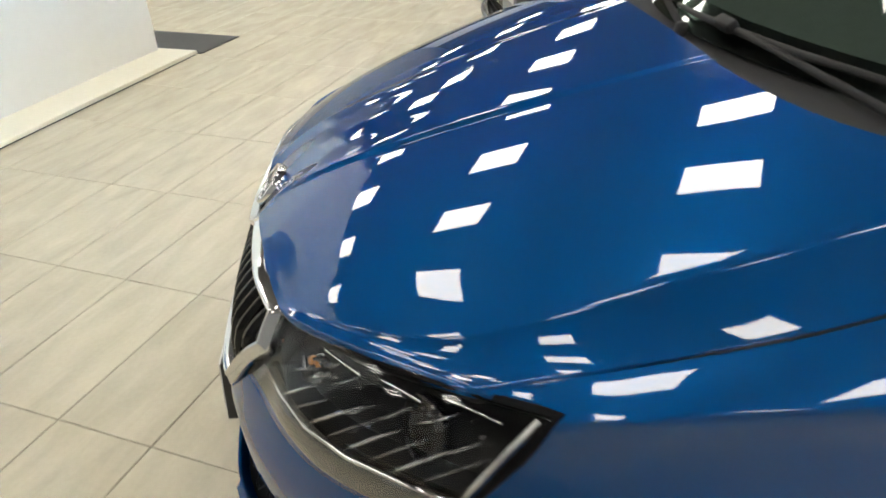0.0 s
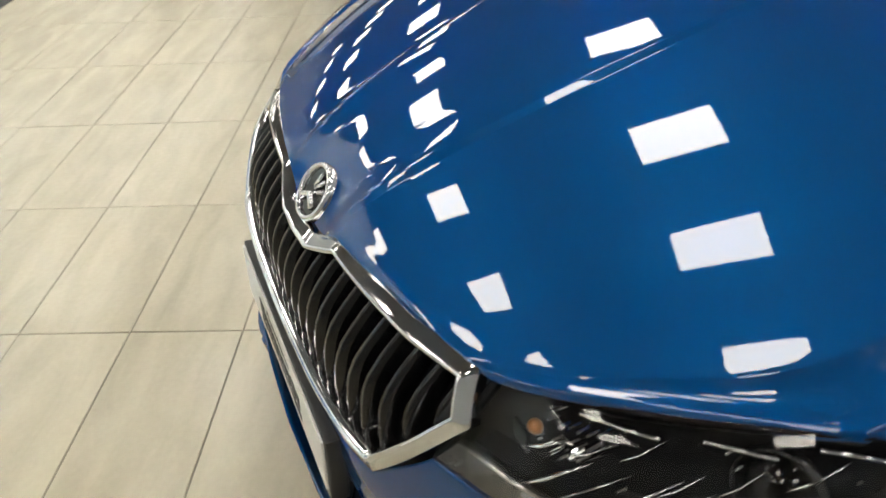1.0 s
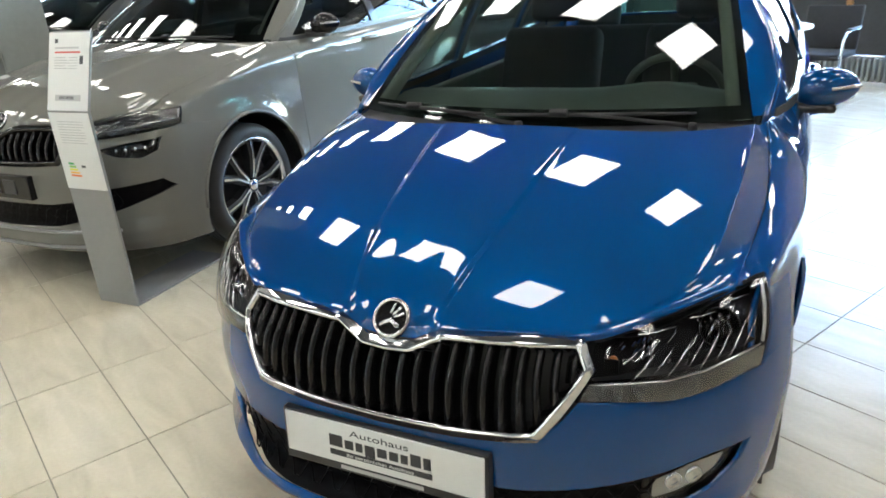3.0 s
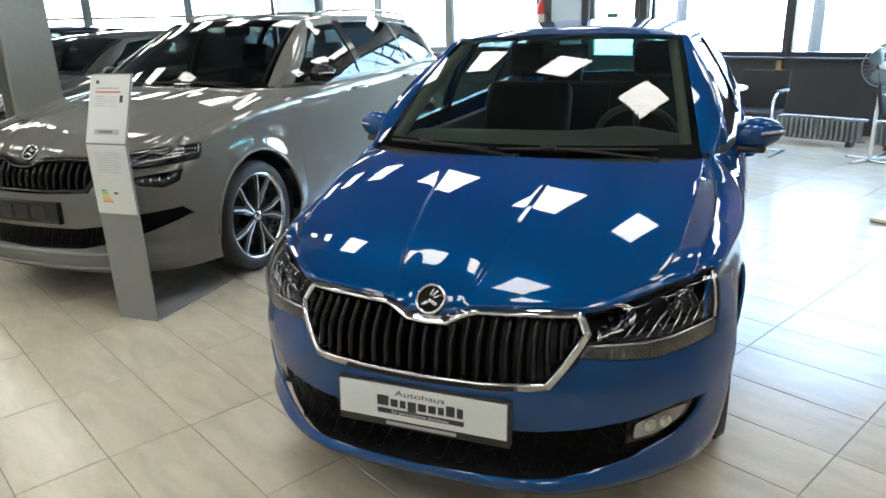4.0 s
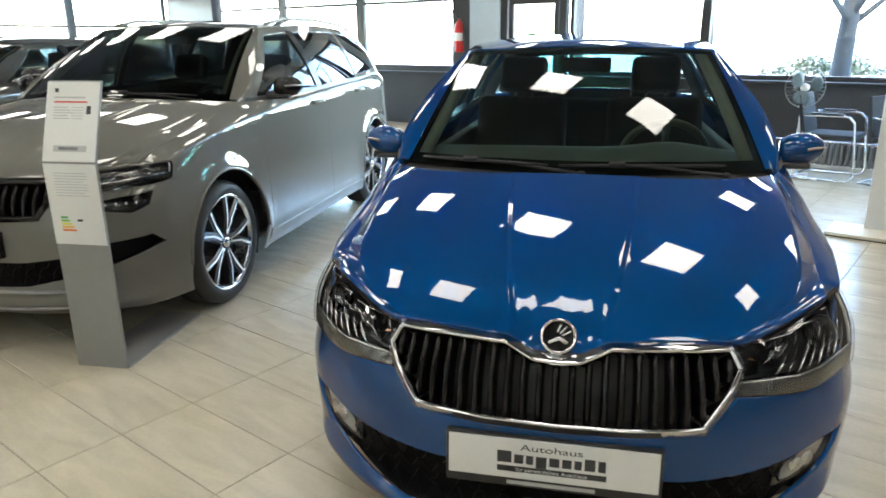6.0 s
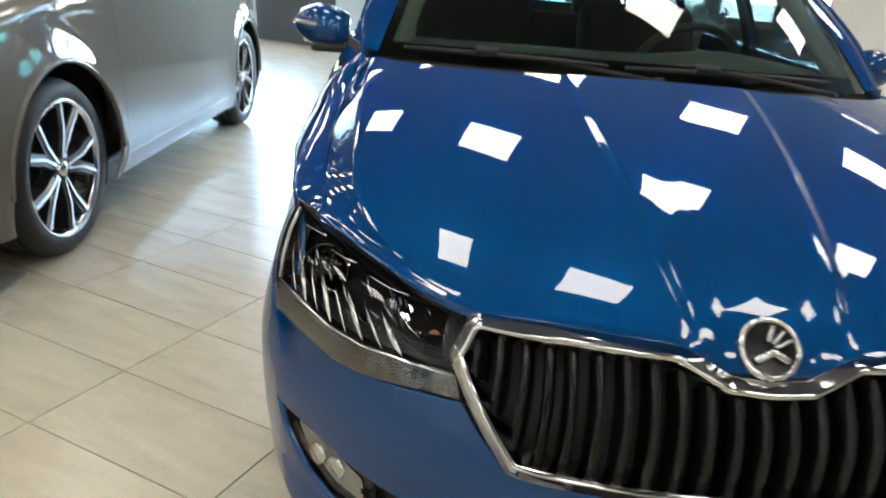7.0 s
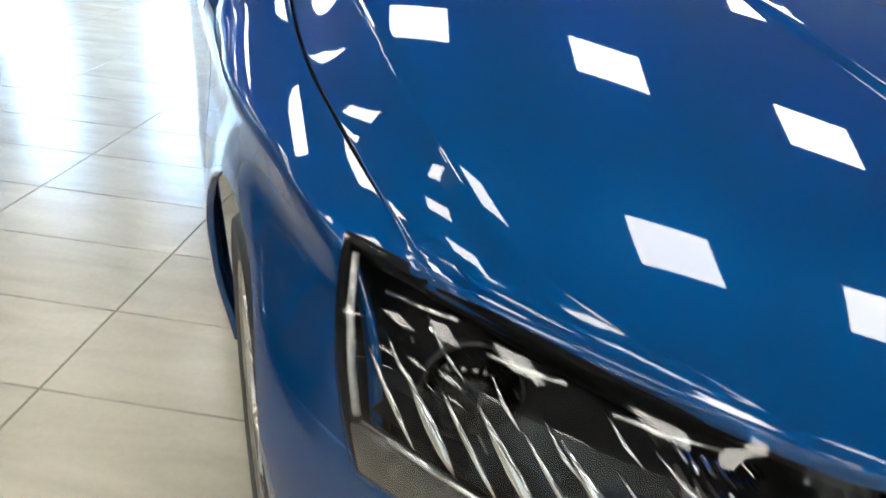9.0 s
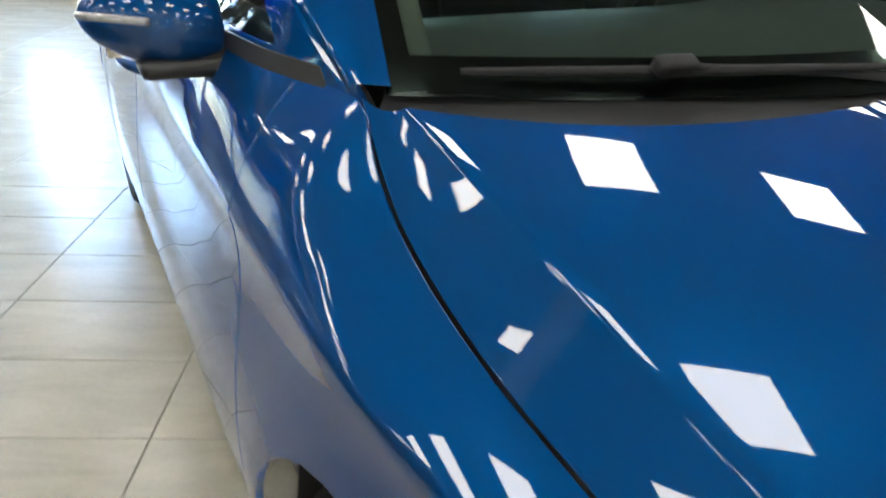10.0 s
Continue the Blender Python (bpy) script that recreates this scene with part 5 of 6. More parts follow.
FABIA = dict(
    paint=BLUE, length=4.0, half=0.866, low=0.17, axle=0.80, wheelbase=2.47, wheel_r=0.30, arch=0.345, tyre_w=0.19, rim_r=0.20,
    plan=([0, 0.15, 0.30, 0.42, 0.55, 0.68, 0.77, 0.82, 0.838, 0.855, 0.866, 0.866, 0.85, 0.80, 0.68, 0.4, 0],
          [0, 0.002, 0.012, 0.045, 0.115, 0.225, 0.335, 0.46, 0.58, 0.9, 1.6, 2.6, 3.3, 3.75, 3.93, 3.99, 4.0]), widest=10,
    nose=([0.15, 0.19, 0.225, 0.265, 0.36, 0.46, 0.52, 0.60, 0.66, 0.70, 0.78], [0.0, -0.055, -0.070, -0.022, -0.025, -0.03, -0.02, 0.0, 0.035, 0.065, 0.12]),
    tail=([0.15, 0.3, 0.6, 0.8, 1.0], [-0.08, 0.0, 0.0, -0.03, -0.08]),
    shoulder=([0, 0.36, 0.47, 0.56, 0.62, 0.71, 0.81, 1.2, 2, 3, 3.6, 4.0], [0.70, 0.715, 0.742, 0.753, 0.760, 0.766, 0.772, 0.795, 0.83, 0.865, 0.88, 0.88]),
    undercut=([0, 0.25, 0.5, 0.66, 0.80, 0.92, 1.0, 1.4], [0.035, 0.008, 0.0, 0.014, 0.040, 0.058, 0.054, 0.2]),
    sculpt=([0, 0.25, 0.45, 0.60, 0.75, 0.88, 0.97, 1.0, 1.4], [0.035, 0.006, 0.0, 0.005, 0.018, 0.027, 0.024, 0.020, 0.2]),
    sweep=0.5, sweep_z=0.62, fold=(0.20, 0.34), lamp_notch=0.0,
    bonnet_corner=(0.694, 0.372, 0.750), cowl_corner=(0.706, 1.105, 0.956), cowl=(0.835, 0.976),
    edge_y=([0, 0.06, 0.14, 0.30, 0.443, 0.57, 0.693], [0.045, 0.047, 0.055, 0.085, 0.125, 0.235, 0.372]),
    edge_z=([0, 0.06, 0.13, 0.30, 0.443, 0.57, 0.693], [0.668, 0.672, 0.704, 0.708, 0.705, 0.727, 0.752]),
    steep=([0, 0.25, 0.42, 0.56, 0.69], [66.2, 59.1, 51.5, 39.0, 27.0]), pull=(0.134, 0.552), rear_slope=10.7, crown=(-0.096, 0.064, -0.040, -0.050),
    bonnet_cols=144, step_wide=0.016, crease1=(0.092, 0.205), crease2=([0, 0.05, 0.10, 0.15, 0.22, 0.34, 0.48, 0.64, 0.8, 0.93, 1.0], [0.42, 0.46, 0.545, 0.597, 0.625, 0.645, 0.657, 0.667, 0.675, 0.678, 0.676]), step1=0.0062, ridge=0.004,
    gap_x=([0, 0.25, 0.5, 0.72, 0.86, 1.0], [0.694, 0.706, 0.72, 0.732, 0.729, 0.706]),
    gap_z=([0.372, 0.528, 0.727, 0.90, 1.02, 1.105], [0.750, 0.772, 0.809, 0.850, 0.900, 0.955]), cowl_bow=2.25,
    flare=0.006, wheel_in=0.045, nose_z=0.704,
    belt=([1.32, 1.6, 2.2, 3.0, 3.5, 3.95], [0.765, 0.79, 0.80, 0.79, 0.76, 0.66], [0.958, 0.958, 0.97, 1.0, 1.03, 1.05]),
    grille=[(0, 0.664), (0.055, 0.667), (0.13, 0.699), (0.30, 0.704), (0.447, 0.700), (0.484, 0.64), (0.365, 0.500), (0.18, 0.487), (0, 0.483)],
    grille_split=0.6, grille_top=0.70, slats=23, chrome=True,
    lamp=[(0.448, 0.130, 0.699), (0.57, 0.24, 0.722), (0.690, 0.372, 0.746), (0.753, 0.465, 0.752), (0.772, 0.327, 0.583), (0.62, 0.165, 0.562), (0.440, 0.048, 0.588), (0.492, 0.085, 0.640)],
    lamp_hg=2, lamp_ho=3, lamp_hb=4, lamp_z=0.74, projectors=[(0.72, 0.63, 0.040, 0.046)],
    intake=[(0, 0.368), (0.30, 0.372), (0.50, 0.384), (0.60, 0.394), (0.69, 0.410), (0.764, 0.408), (0.750, 0.36), (0.70, 0.302), (0.60, 0.262), (0.40, 0.240), (0, 0.232)],
    fog=[(0.575, 0.365), (0.66, 0.392), (0.742, 0.396), (0.722, 0.345), (0.64, 0.302), (0.575, 0.300)], fog_in=True,
    doors=[1.22, 2.2, 3.02], windows=[3.0, 3.38], tail_y=3.72, tail_top=0.95,
    header=(0.545, 1.79, 1.374), header_mid=(1.69, 1.390), roof_rear=(0.53, 3.5, 1.355), roof_rear_mid=(3.58, 1.38), roof_crown=0.055, roof_bulge=0.03,
    tailgate=(0.62, 3.95, 0.94), mirror_tip=(0.965, 1.46, 0.99), mirror_in=0.765, badge_q=0.09, badge_r=0.047,
    wipers=[(-0.60, -0.10, -0.39, 0.02), (-0.06, 0.52, 0.14, 0.50)], dash=(1.29, 0.968, 0.60), rear_glass=SIDEGLASS,
)

KAROQ = dict(
    paint=GREY, length=4.38, half=0.92, low=0.20, axle=0.87, wheelbase=2.638, wheel_r=0.345, arch=0.408, tyre_w=0.215, rim_r=0.264,
    plan=([0, 0.15, 0.30, 0.45, 0.60, 0.74, 0.84, 0.885, 0.90, 0.915, 0.92, 0.92, 0.905, 0.86, 0.72, 0.4, 0],
          [0, 0.002, 0.012, 0.040, 0.095, 0.175, 0.28, 0.40, 0.56, 1.0, 1.8, 3.0, 3.6, 4.08, 4.28, 4.36, 4.38]), widest=10,
    nose=([0.2, 0.25, 0.31, 0.36, 0.5, 0.65, 0.75, 0.83, 0.92], [0.02, -0.03, -0.035, -0.01, -0.015, -0.01, 0.01, 0.05, 0.10]),
    tail=([0.2, 0.35, 0.7, 0.95, 1.1], [-0.08, 0.0, 0.0, -0.03, -0.08]),
    shoulder=([0, 0.30, 0.42, 0.6, 0.9, 1.3, 2.2, 3.2, 4.0, 4.38], [0.83, 0.845, 0.872, 0.915, 0.960, 0.995, 1.015, 1.04, 1.05, 1.05]),
    undercut=([0, 0.25, 0.5, 0.7, 0.86, 1.0, 1.4], [0.03, 0.0, 0.0, 0.008, 0.022, 0.045, 0.2]),
    sculpt=([0, 0.2, 0.4, 0.6, 0.78, 0.9, 1.0, 1.4], [0.03, 0.0, 0.004, 0.012, 0.022, 0.026, 0.030, 0.2]),
    sweep=0.45, sweep_z=0.70, fold=(0.16, 0.29), lamp_notch=0.03,
    bonnet_corner=(0.74, 0.33, 0.874), cowl_corner=(0.76, 1.30, 1.085), cowl=(1.06, 1.115),
    edge_y=([0, 0.06, 0.16, 0.32, 0.48, 0.62, 0.74], [0.06, 0.062, 0.07, 0.09, 0.125, 0.22, 0.33]),
    edge_z=([0, 0.06, 0.16, 0.32, 0.48, 0.62, 0.74], [0.80, 0.803, 0.835, 0.84, 0.840, 0.858, 0.876]),
    steep=([0, 0.16, 0.48, 0.74], [70, 64, 56, 46]), pull=(0.14, 0.5), rear_slope=8, crown=(-0.03, 0.03, 0.0, 0.0),
    crease1=(0.24, 0.40), crease2=([0, 0.2, 0.5, 0.8, 1.0], [0.64, 0.68, 0.705, 0.715, 0.745]), step1=0.007, ridge=0.002,
    gap_x=([0, 0.3, 0.6, 0.85, 1.0], [0.74, 0.755, 0.775, 0.785, 0.76]),
    gap_z=([0.33, 0.45, 0.6, 0.8, 1.05, 1.3], [0.874, 0.915, 0.950, 0.990, 1.035, 1.08]), cowl_bow=1.5,
    flare=0.018, wheel_in=0.035, nose_z=0.836,
    belt=([1.48, 1.8, 2.5, 3.3, 3.9, 4.3], [0.82, 0.845, 0.85, 0.84, 0.80, 0.72], [1.075, 1.075, 1.085, 1.105, 1.125, 1.13]),
    grille=[(0, 0.798), (0.06, 0.80), (0.15, 0.832), (0.32, 0.836), (0.47, 0.832), (0.52, 0.77), (0.44, 0.655), (0.2, 0.645), (0, 0.642)],
    grille_split=0.72, grille_top=0.83, slats=20,
    lamp=[(0.50, 0.13, 0.832), (0.62, 0.22, 0.850), (0.74, 0.33, 0.868), (0.862, 0.45, 0.878), (0.878, 0.42, 0.795), (0.70, 0.185, 0.780), (0.515, 0.085, 0.768), (0.53, 0.10, 0.80)],
    lamp_hg=2, lamp_ho=3, lamp_hb=4, lamp_z=0.86, projectors=[(0.25, 0.55, 0.024, 0.05), (0.5, 0.55, 0.024, 0.05), (0.74, 0.6, 0.026, 0.05)],
    intake=[(0, 0.455), (0.35, 0.46), (0.52, 0.480), (0.58, 0.525), (0.84, 0.555), (0.868, 0.505), (0.68, 0.420), (0.52, 0.375), (0.35, 0.345), (0, 0.335)],
    fog=[(0.62, 0.722), (0.74, 0.742), (0.855, 0.752), (0.845, 0.690), (0.79, 0.662), (0.70, 0.680)],
    doors=[1.38, 2.42, 3.32], windows=[3.28, 3.95], tail_y=4.1, tail_top=1.05,
    header=(0.59, 2.02, 1.505), header_mid=(1.92, 1.52), roof_rear=(0.57, 4.0, 1.47), roof_rear_mid=(4.08, 1.49), roof_crown=0.06, roof_bulge=0.03,
    tailgate=(0.68, 4.34, 1.05), mirror_tip=(1.04, 1.62, 1.15), mirror_in=0.86, badge_q=0.10, badge_r=0.05,
    wipers=[(-0.62, -0.10, -0.40, 0.02), (-0.06, 0.56, 0.16, 0.54)], dash=(1.45, 1.03, 0.72), rear_glass=DARKGLASS, screen=DARKSCREEN, back_glass=DARKGLASS, rails="body", cladding=True, mirror_paint=GLOSSBLACK,
)

fabia, fabia_skin, fabia_bonnet = build_car("car", FABIA, "glossy blue compact hatchback with chrome grille frame")

# show plate on the blue car
def text_mesh(words, size, name, material, parent, m, label=""):
    cu = bpy.data.curves.new(name, "FONT")
    cu.body, cu.size, cu.align_x, cu.align_y, cu.extrude = words, size, "CENTER", "CENTER", 0.0003
    tmp = bpy.data.objects.new(name, cu)
    me = bpy.data.meshes.new_from_object(tmp)
    bpy.data.objects.remove(tmp)
    me.materials.clear()
    me.materials.append(material)
    ob = new(name, me)
    ob.parent, ob.matrix_basis = parent, m
    if label:
        ob["label"] = label
    return ob


PM = Matrix.Translation((0, -0.046, 0.409)) @ Matrix.Rotation(radians(90 - 4), 4, "X")
holder = part("plate_holder", box(bmesh.new(), (-0.268, -0.078, -0.03), (0.268, 0.060, 0.0), 0.004, PM), PLASTIC, fabia, "black number plate holder with white show plate", smooth=False)
part("show_plate", box(bmesh.new(), (-0.26, -0.053, 0.0), (0.26, 0.055, 0.004), 0.0015, PM), PAPER, holder, "white dealer show plate", smooth=False)
text_mesh("Autohaus", 0.030, "plate_lettering", INK, holder, PM @ Matrix.Translation((0, 0.033, 0.0045)) @ Matrix.Diagonal((1.35, 0.8, 1, 1)))
x = -0.135
for wide, lo, hi in ((0.036, 0, 0.031), (0.023, 0, 0.023), (0.018, 0, 0.023), (0.026, -0.008, 0.023), (0.025, 0, 0.023), (0.023, 0, 0.023), (0.018, 0, 0.023), (0.026, 0, 0.031), (0.018, 0, 0.029)):
    part("name_bar", box(bmesh.new(), (x, -0.010 + lo, 0.004), (x + wide, -0.010 + hi, 0.005), 0.0, PM), INK, holder, smooth=False)
    x += wide + 0.0068
part("slogan_bar", box(bmesh.new(), (-0.135, -0.034, 0.004), (0.135, -0.019, 0.0048), 0.0, PM), INK, holder, smooth=False)
text_mesh("Ihr persönliches Autohaus", 0.0135, "slogan_lettering", PAPER, holder, PM @ Matrix.Translation((0, -0.027, 0.0052)) @ Matrix.Diagonal((1.25, 1, 1, 1)))
part("web_bar", box(bmesh.new(), (-0.11, -0.071, 0.0), (0.11, -0.061, 0.001), 0.0, PM), INKGREY, holder, smooth=False)

karoq, karoq_skin, karoq_bonnet = build_car("car", KAROQ, "grey compact sports utility car with black grille")
karoq.matrix_world = Matrix.Translation((-2.80, 0.98, 0))
KM = Matrix.Translation((0, -0.030, 0.545)) @ Matrix.Rotation(radians(88), 4, "X")
kh = part("plate_holder", box(bmesh.new(), (-0.265, -0.06, -0.03), (0.265, 0.06, 0.006), 0.004, KM), GLOSSBLACK, karoq, "empty black number plate holder", smooth=False)
for x in (-0.12, 0.0, 0.12):
    part("holder_recess", box(bmesh.new(), (x - 0.045, -0.035, 0.006), (x + 0.045, 0.035, 0.009), 0.002, KM), PLASTIC, kh, smooth=False)
for z, w in ((0.325, 0.70), (0.245, 0.62)):
    pts = [karoq_skin(w * (i / 12 - 1), z) + Vector((0, -0.008, 0)) for i in range(25)]
    part("bumper_strip", tube(bmesh.new(), pts, 0.009, 6, flat=0.8), STRIPSILVER, karoq, "silver strip across the lower bumper")

# further cars of the row
for k, (coat, words, x, y) in enumerate(((GRAPHITE, "dark grey estate car parked in the row", -5.75, 2.2), (BLACKP, "black estate car parked in the row", -8.5, 3.4), (DARKBLUE, "dark blue estate car parked in the row", -11.3, 4.6))):
    spec = dict(KAROQ, paint=coat, rails=None, rear_glass=SIDEGLASS, wheel_step=2)
    if k != 1:
        spec.update(header=(0.59, 2.02, 1.40), header_mid=(1.90, 1.415), roof_rear=(0.57, 4.0, 1.38), roof_rear_mid=(4.08, 1.395))
    other = build_car("car", spec, words)[0]
    other.matrix_world = Matrix.Translation((x, y, 0))
# ---- things in the showroom ----
def price_stand():
    """A folded steel stand with a leaning head, a foot plate and printed sheets."""
    o = empty("price_stand")
    w = 0.125
    side = [(0.0, 0.0), (-0.012, 0.94), (0.10, 1.268)]
    bm = bmesh.new()
    t = 0.012
    for x0, x1 in ((-w, w),):
        rows = []
        for y, z in side:
            rows.append([bm.verts.new((x0, y, z)), bm.verts.new((x1, y, z)), bm.verts.new((x1, y + t, z)), bm.verts.new((x0, y + t, z))])
        for a, b in zip(rows, rows[1:]):
            for k in range(4):
                bm.faces.new((a[k], a[(k + 1) % 4], b[(k + 1) % 4], b[k]))
        bm.faces.new(rows[0][::-1])
        bm.faces.new(rows[-1])
    bmesh.ops.recalc_face_normals(bm, faces=bm.faces)
    bmesh.ops.bevel(bm, geom=[e for e in bm.edges], offset=0.002, segments=2, affect="EDGES", clamp_overlap=True)
    part("upright", bm, STANDGREY, o, "grey powder coated steel sheet", smooth=False)
    part("foot_plate", box(bmesh.new(), (-w, 0.013, 0.0), (w, 0.66, 0.010), 0.002), STANDGREY, o, smooth=False)

    def on(z, x, d):
        k = 1 if z > 0.94 else 0
        (y0, z0), (y1, z1) = side[k], side[k + 1]
        return Vector((x, y0 + (y1 - y0) * (z - z0) / (z1 - z0) - d, z))

    def sheet(name, x0, x1, z0, z1, d, mat, parent, label=""):
        bm = bmesh.new()
        v = [bm.verts.new(p) for p in (on(z0, x0, d), on(z0, x1, d), on(z1, x1, d), on(z1, x0, d),
                                       on(z0, x0, d - 0.0015), on(z0, x1, d - 0.0015), on(z1, x1, d - 0.0015), on(z1, x0, d - 0.0015))]
        for f in ((0, 1, 2, 3), (5, 4, 7, 6), (0, 4, 5, 1), (1, 5, 6, 2), (2, 6, 7, 3), (3, 7, 4, 0)):
            bm.faces.new([v[i] for i in f])
        return part(name, bm, mat, parent, label, smooth=False)
    cover1 = sheet("upper_cover", -w + 0.002, w - 0.002, 0.945, 1.264, 0.004, PAPER, o, "white upper price sheet behind clear cover")
    cover2 = sheet("lower_cover", -w + 0.002, w - 0.002, 0.585, 0.936, 0.004, PAPER, o, "white lower data sheet behind clear cover")
    bars = lambda x0, x1, z0, z1, mat, par: sheet("print_bar", x0, x1, z0, z1, 0.0050, mat, par)
    bars(-0.085, -0.067, 1.222, 1.238, INK, cover1)
    for z, x1, mat in ((1.198, 0.06, INKGREY), (1.180, 0.07, INKRED)):
        bars(-0.085, x1, z, z + 0.007, mat, cover1)
    for k in range(5):
        bars(-0.085, -0.02 + 0.012 * (k % 3), 1.160 - 0.011 * k, 1.164 - 0.011 * k, INKGREY, cover1)
        bars(0.0, 0.055, 1.160 - 0.011 * k, 1.163 - 0.011 * k, INKGREY, cover1)
    bars(0.068, 0.088, 1.135, 1.168, INK, cover1)
    bars(-0.075, 0.08, 0.985, 1.010, INKGREY, cover1)
    bars(-0.05, 0.04, 0.992, 1.004, INK, cover1)
    for k in range(9):
        bars(-0.08, 0.075 - 0.02 * (k % 4 == 3), 0.895 - 0.012 * k, 0.898 - 0.012 * k, INKGREY, cover2)
    cols = ((0.05, 0.35, 0.10), (0.25, 0.5, 0.10), (0.7, 0.65, 0.08), (0.8, 0.45, 0.06), (0.75, 0.2, 0.05))
    for k, col in enumerate(cols):
        bars(-0.078, -0.045 + 0.008 * k, 0.700 - 0.014 * k, 0.709 - 0.014 * k, plain("label_ink", col, 0.5), cover2)
    bars(0.0, 0.025, 0.688, 0.698, INK, cover2)
    return tagged(o, "grey steel price stand with white printed sheets", "price stand")


ps = price_stand()
ps.matrix_world = Matrix.Translation((-2.083, 0.935, 0)) @ Matrix.Rotation(radians(2), 4, "Z")


def display_wall(length, height, flip=False):
    """A white free-standing wall on a projecting foot board."""
    o = empty("display_wall")
    part("board", box(bmesh.new(), (0, 0, 0.03), (length, 0.12, height), 0.006), WHITE, o, smooth=False)
    part("foot_board", box(bmesh.new(), (-0.22, -0.27 if not flip else 0.0, 0.008), (length, 0.12 if not flip else 0.40, 0.032), 0.005), FOOTWHITE, o, "cream white foot board", smooth=False)
    # dark coloured strip stands in for the shadow gap below the foot board
    part("plinth", box(bmesh.new(), (-0.21, -0.262 if not flip else 0.008, 0.0), (length - 0.01, 0.112 if not flip else 0.392, 0.008)), PANEL, o, "dark recessed plinth", smooth=False)
    return o


dw = display_wall(4.3, 2.6)
dw.matrix_world = ROOM @ Matrix.Translation((0.05, 4.60, 0))
tagged(dw, "white free-standing display wall on a low white foot board", "display wall")
dw = display_wall(4.5, 2.6, True)
dw.matrix_world = ROOM @ Matrix.Translation((-2.82, -2.835, 0)) @ Matrix.Rotation(radians(2.6), 4, "Z")
for ch in dw.children:
    if ch.name.startswith(("foot_board", "plinth")):
        ch.location = (0.18, 0, 0)
tagged(dw, "white free-standing display wall with a round blue sign", "display wall")
RING = plain("blue_sign_paint", (0.02, 0.07, 0.22), 0.3)
m = Matrix.Translation((2.1, 0.125, 1.35)) @ Matrix.Rotation(radians(-90), 4, "X")
sign = part("round_sign", lathe(bmesh.new(), [(0.40, 0), (0.40, 0.012), (0.46, 0.012), (0.46, 0)], m, 48), RING, dw, "plain round blue sign ring", smooth=False)
part("sign_disc", lathe(bmesh.new(), [(0.0, 0.008), (0.36, 0.008), (0.36, 0)], m, 48), RING, dw, smooth=False)
mat_dark = part("dark_floor_mat", box(bmesh.new(), (-3.35, -3.6, 0.0), (-2.9, -2.42, 0.006), 0.002), PANEL, smooth=False)
mat_dark.matrix_world = ROOM
tagged(mat_dark, "flat dark grey floor mat beside the white display wall", "mat")

# steel column beside the grey car
col = empty("steel_column")
for lo, hi in (((-0.20, -0.16, 0), (-0.175, 0.16, CEIL)), ((0.175, -0.16, 0), (0.20, 0.16, CEIL)), ((-0.175, -0.012, 0), (0.175, 0.012, CEIL))):
    part("column_flange", box(bmesh.new(), lo, hi, 0.003), STEEL, col, smooth=False)
part("drain_pipe", tube(bmesh.new(), [(0.02, -0.09, 0), (0.02, -0.09, CEIL)], 0.05, 14), STEEL, col)
col.matrix_world = Matrix.Translation((-4.13, 2.20, 0)) @ Matrix.Rotation(TURN, 4, "Z")
tagged(col, "grey painted steel column with wide flanges", "column", kind="structure")

CLOTH = plain("black_chair_cloth", (0.02, 0.021, 0.024), 0.8, noise_scale=200, vary=0.2, bump=0.2)


def cantilever_chair():
    """A tubular chair without back legs, with arms, and a black seat and back."""
    o = empty("visitor_chair")
    for s in (-0.27, 0.27):
        pts = [(s, 0.28, 0.02), (s, -0.24, 0.02), (s, -0.28, 0.05), (s, -0.30, 0.10), (s, -0.26, 0.42), (s, -0.24, 0.60), (s, -0.19, 0.655), (s, -0.12, 0.665), (s, 0.16, 0.66), (s, 0.22, 0.66)]
        part("tube_frame", tube(bmesh.new(), pts, 0.0125, 10), ALLOY, o, "bent chrome tube")
        part("arm_pad", box(bmesh.new(), (s - 0.022, -0.14, 0.672), (s + 0.022, 0.16, 0.69), 0.006), PLASTIC, o)
    part("floor_bar", tube(bmesh.new(), [(-0.27, 0.28, 0.02), (0.27, 0.28, 0.02)], 0.0125, 10), ALLOY, o)
    part("seat", box(bmesh.new(), (-0.25, -0.26, 0.42), (0.25, 0.22, 0.475), 0.022, segments=3), CLOTH, o)
    m = Matrix.Translation((0, 0.22, 0.47)) @ Matrix.Rotation(radians(-12), 4, "X")
    part("backrest", box(bmesh.new(), (-0.25, -0.02, 0.0), (0.25, 0.02, 0.40), 0.018, m, 3), CLOTH, o)
    return tagged(o, "black cantilever visitor chair with chrome tube frame", "chair", group="visitor chairs at the window")


chair = cantilever_chair()
chair.matrix_world = Matrix.Translation((2.42, 6.40, 0)) @ Matrix.Rotation(radians(62), 4, "Z")
copy_thing(chair, Matrix.Translation((3.00, 6.02, 0)) @ Matrix.Rotation(radians(40), 4, "Z"))
copy_thing(chair, Matrix.Translation((0.98, 6.55, 0)) @ Matrix.Rotation(radians(-20), 4, "Z"))

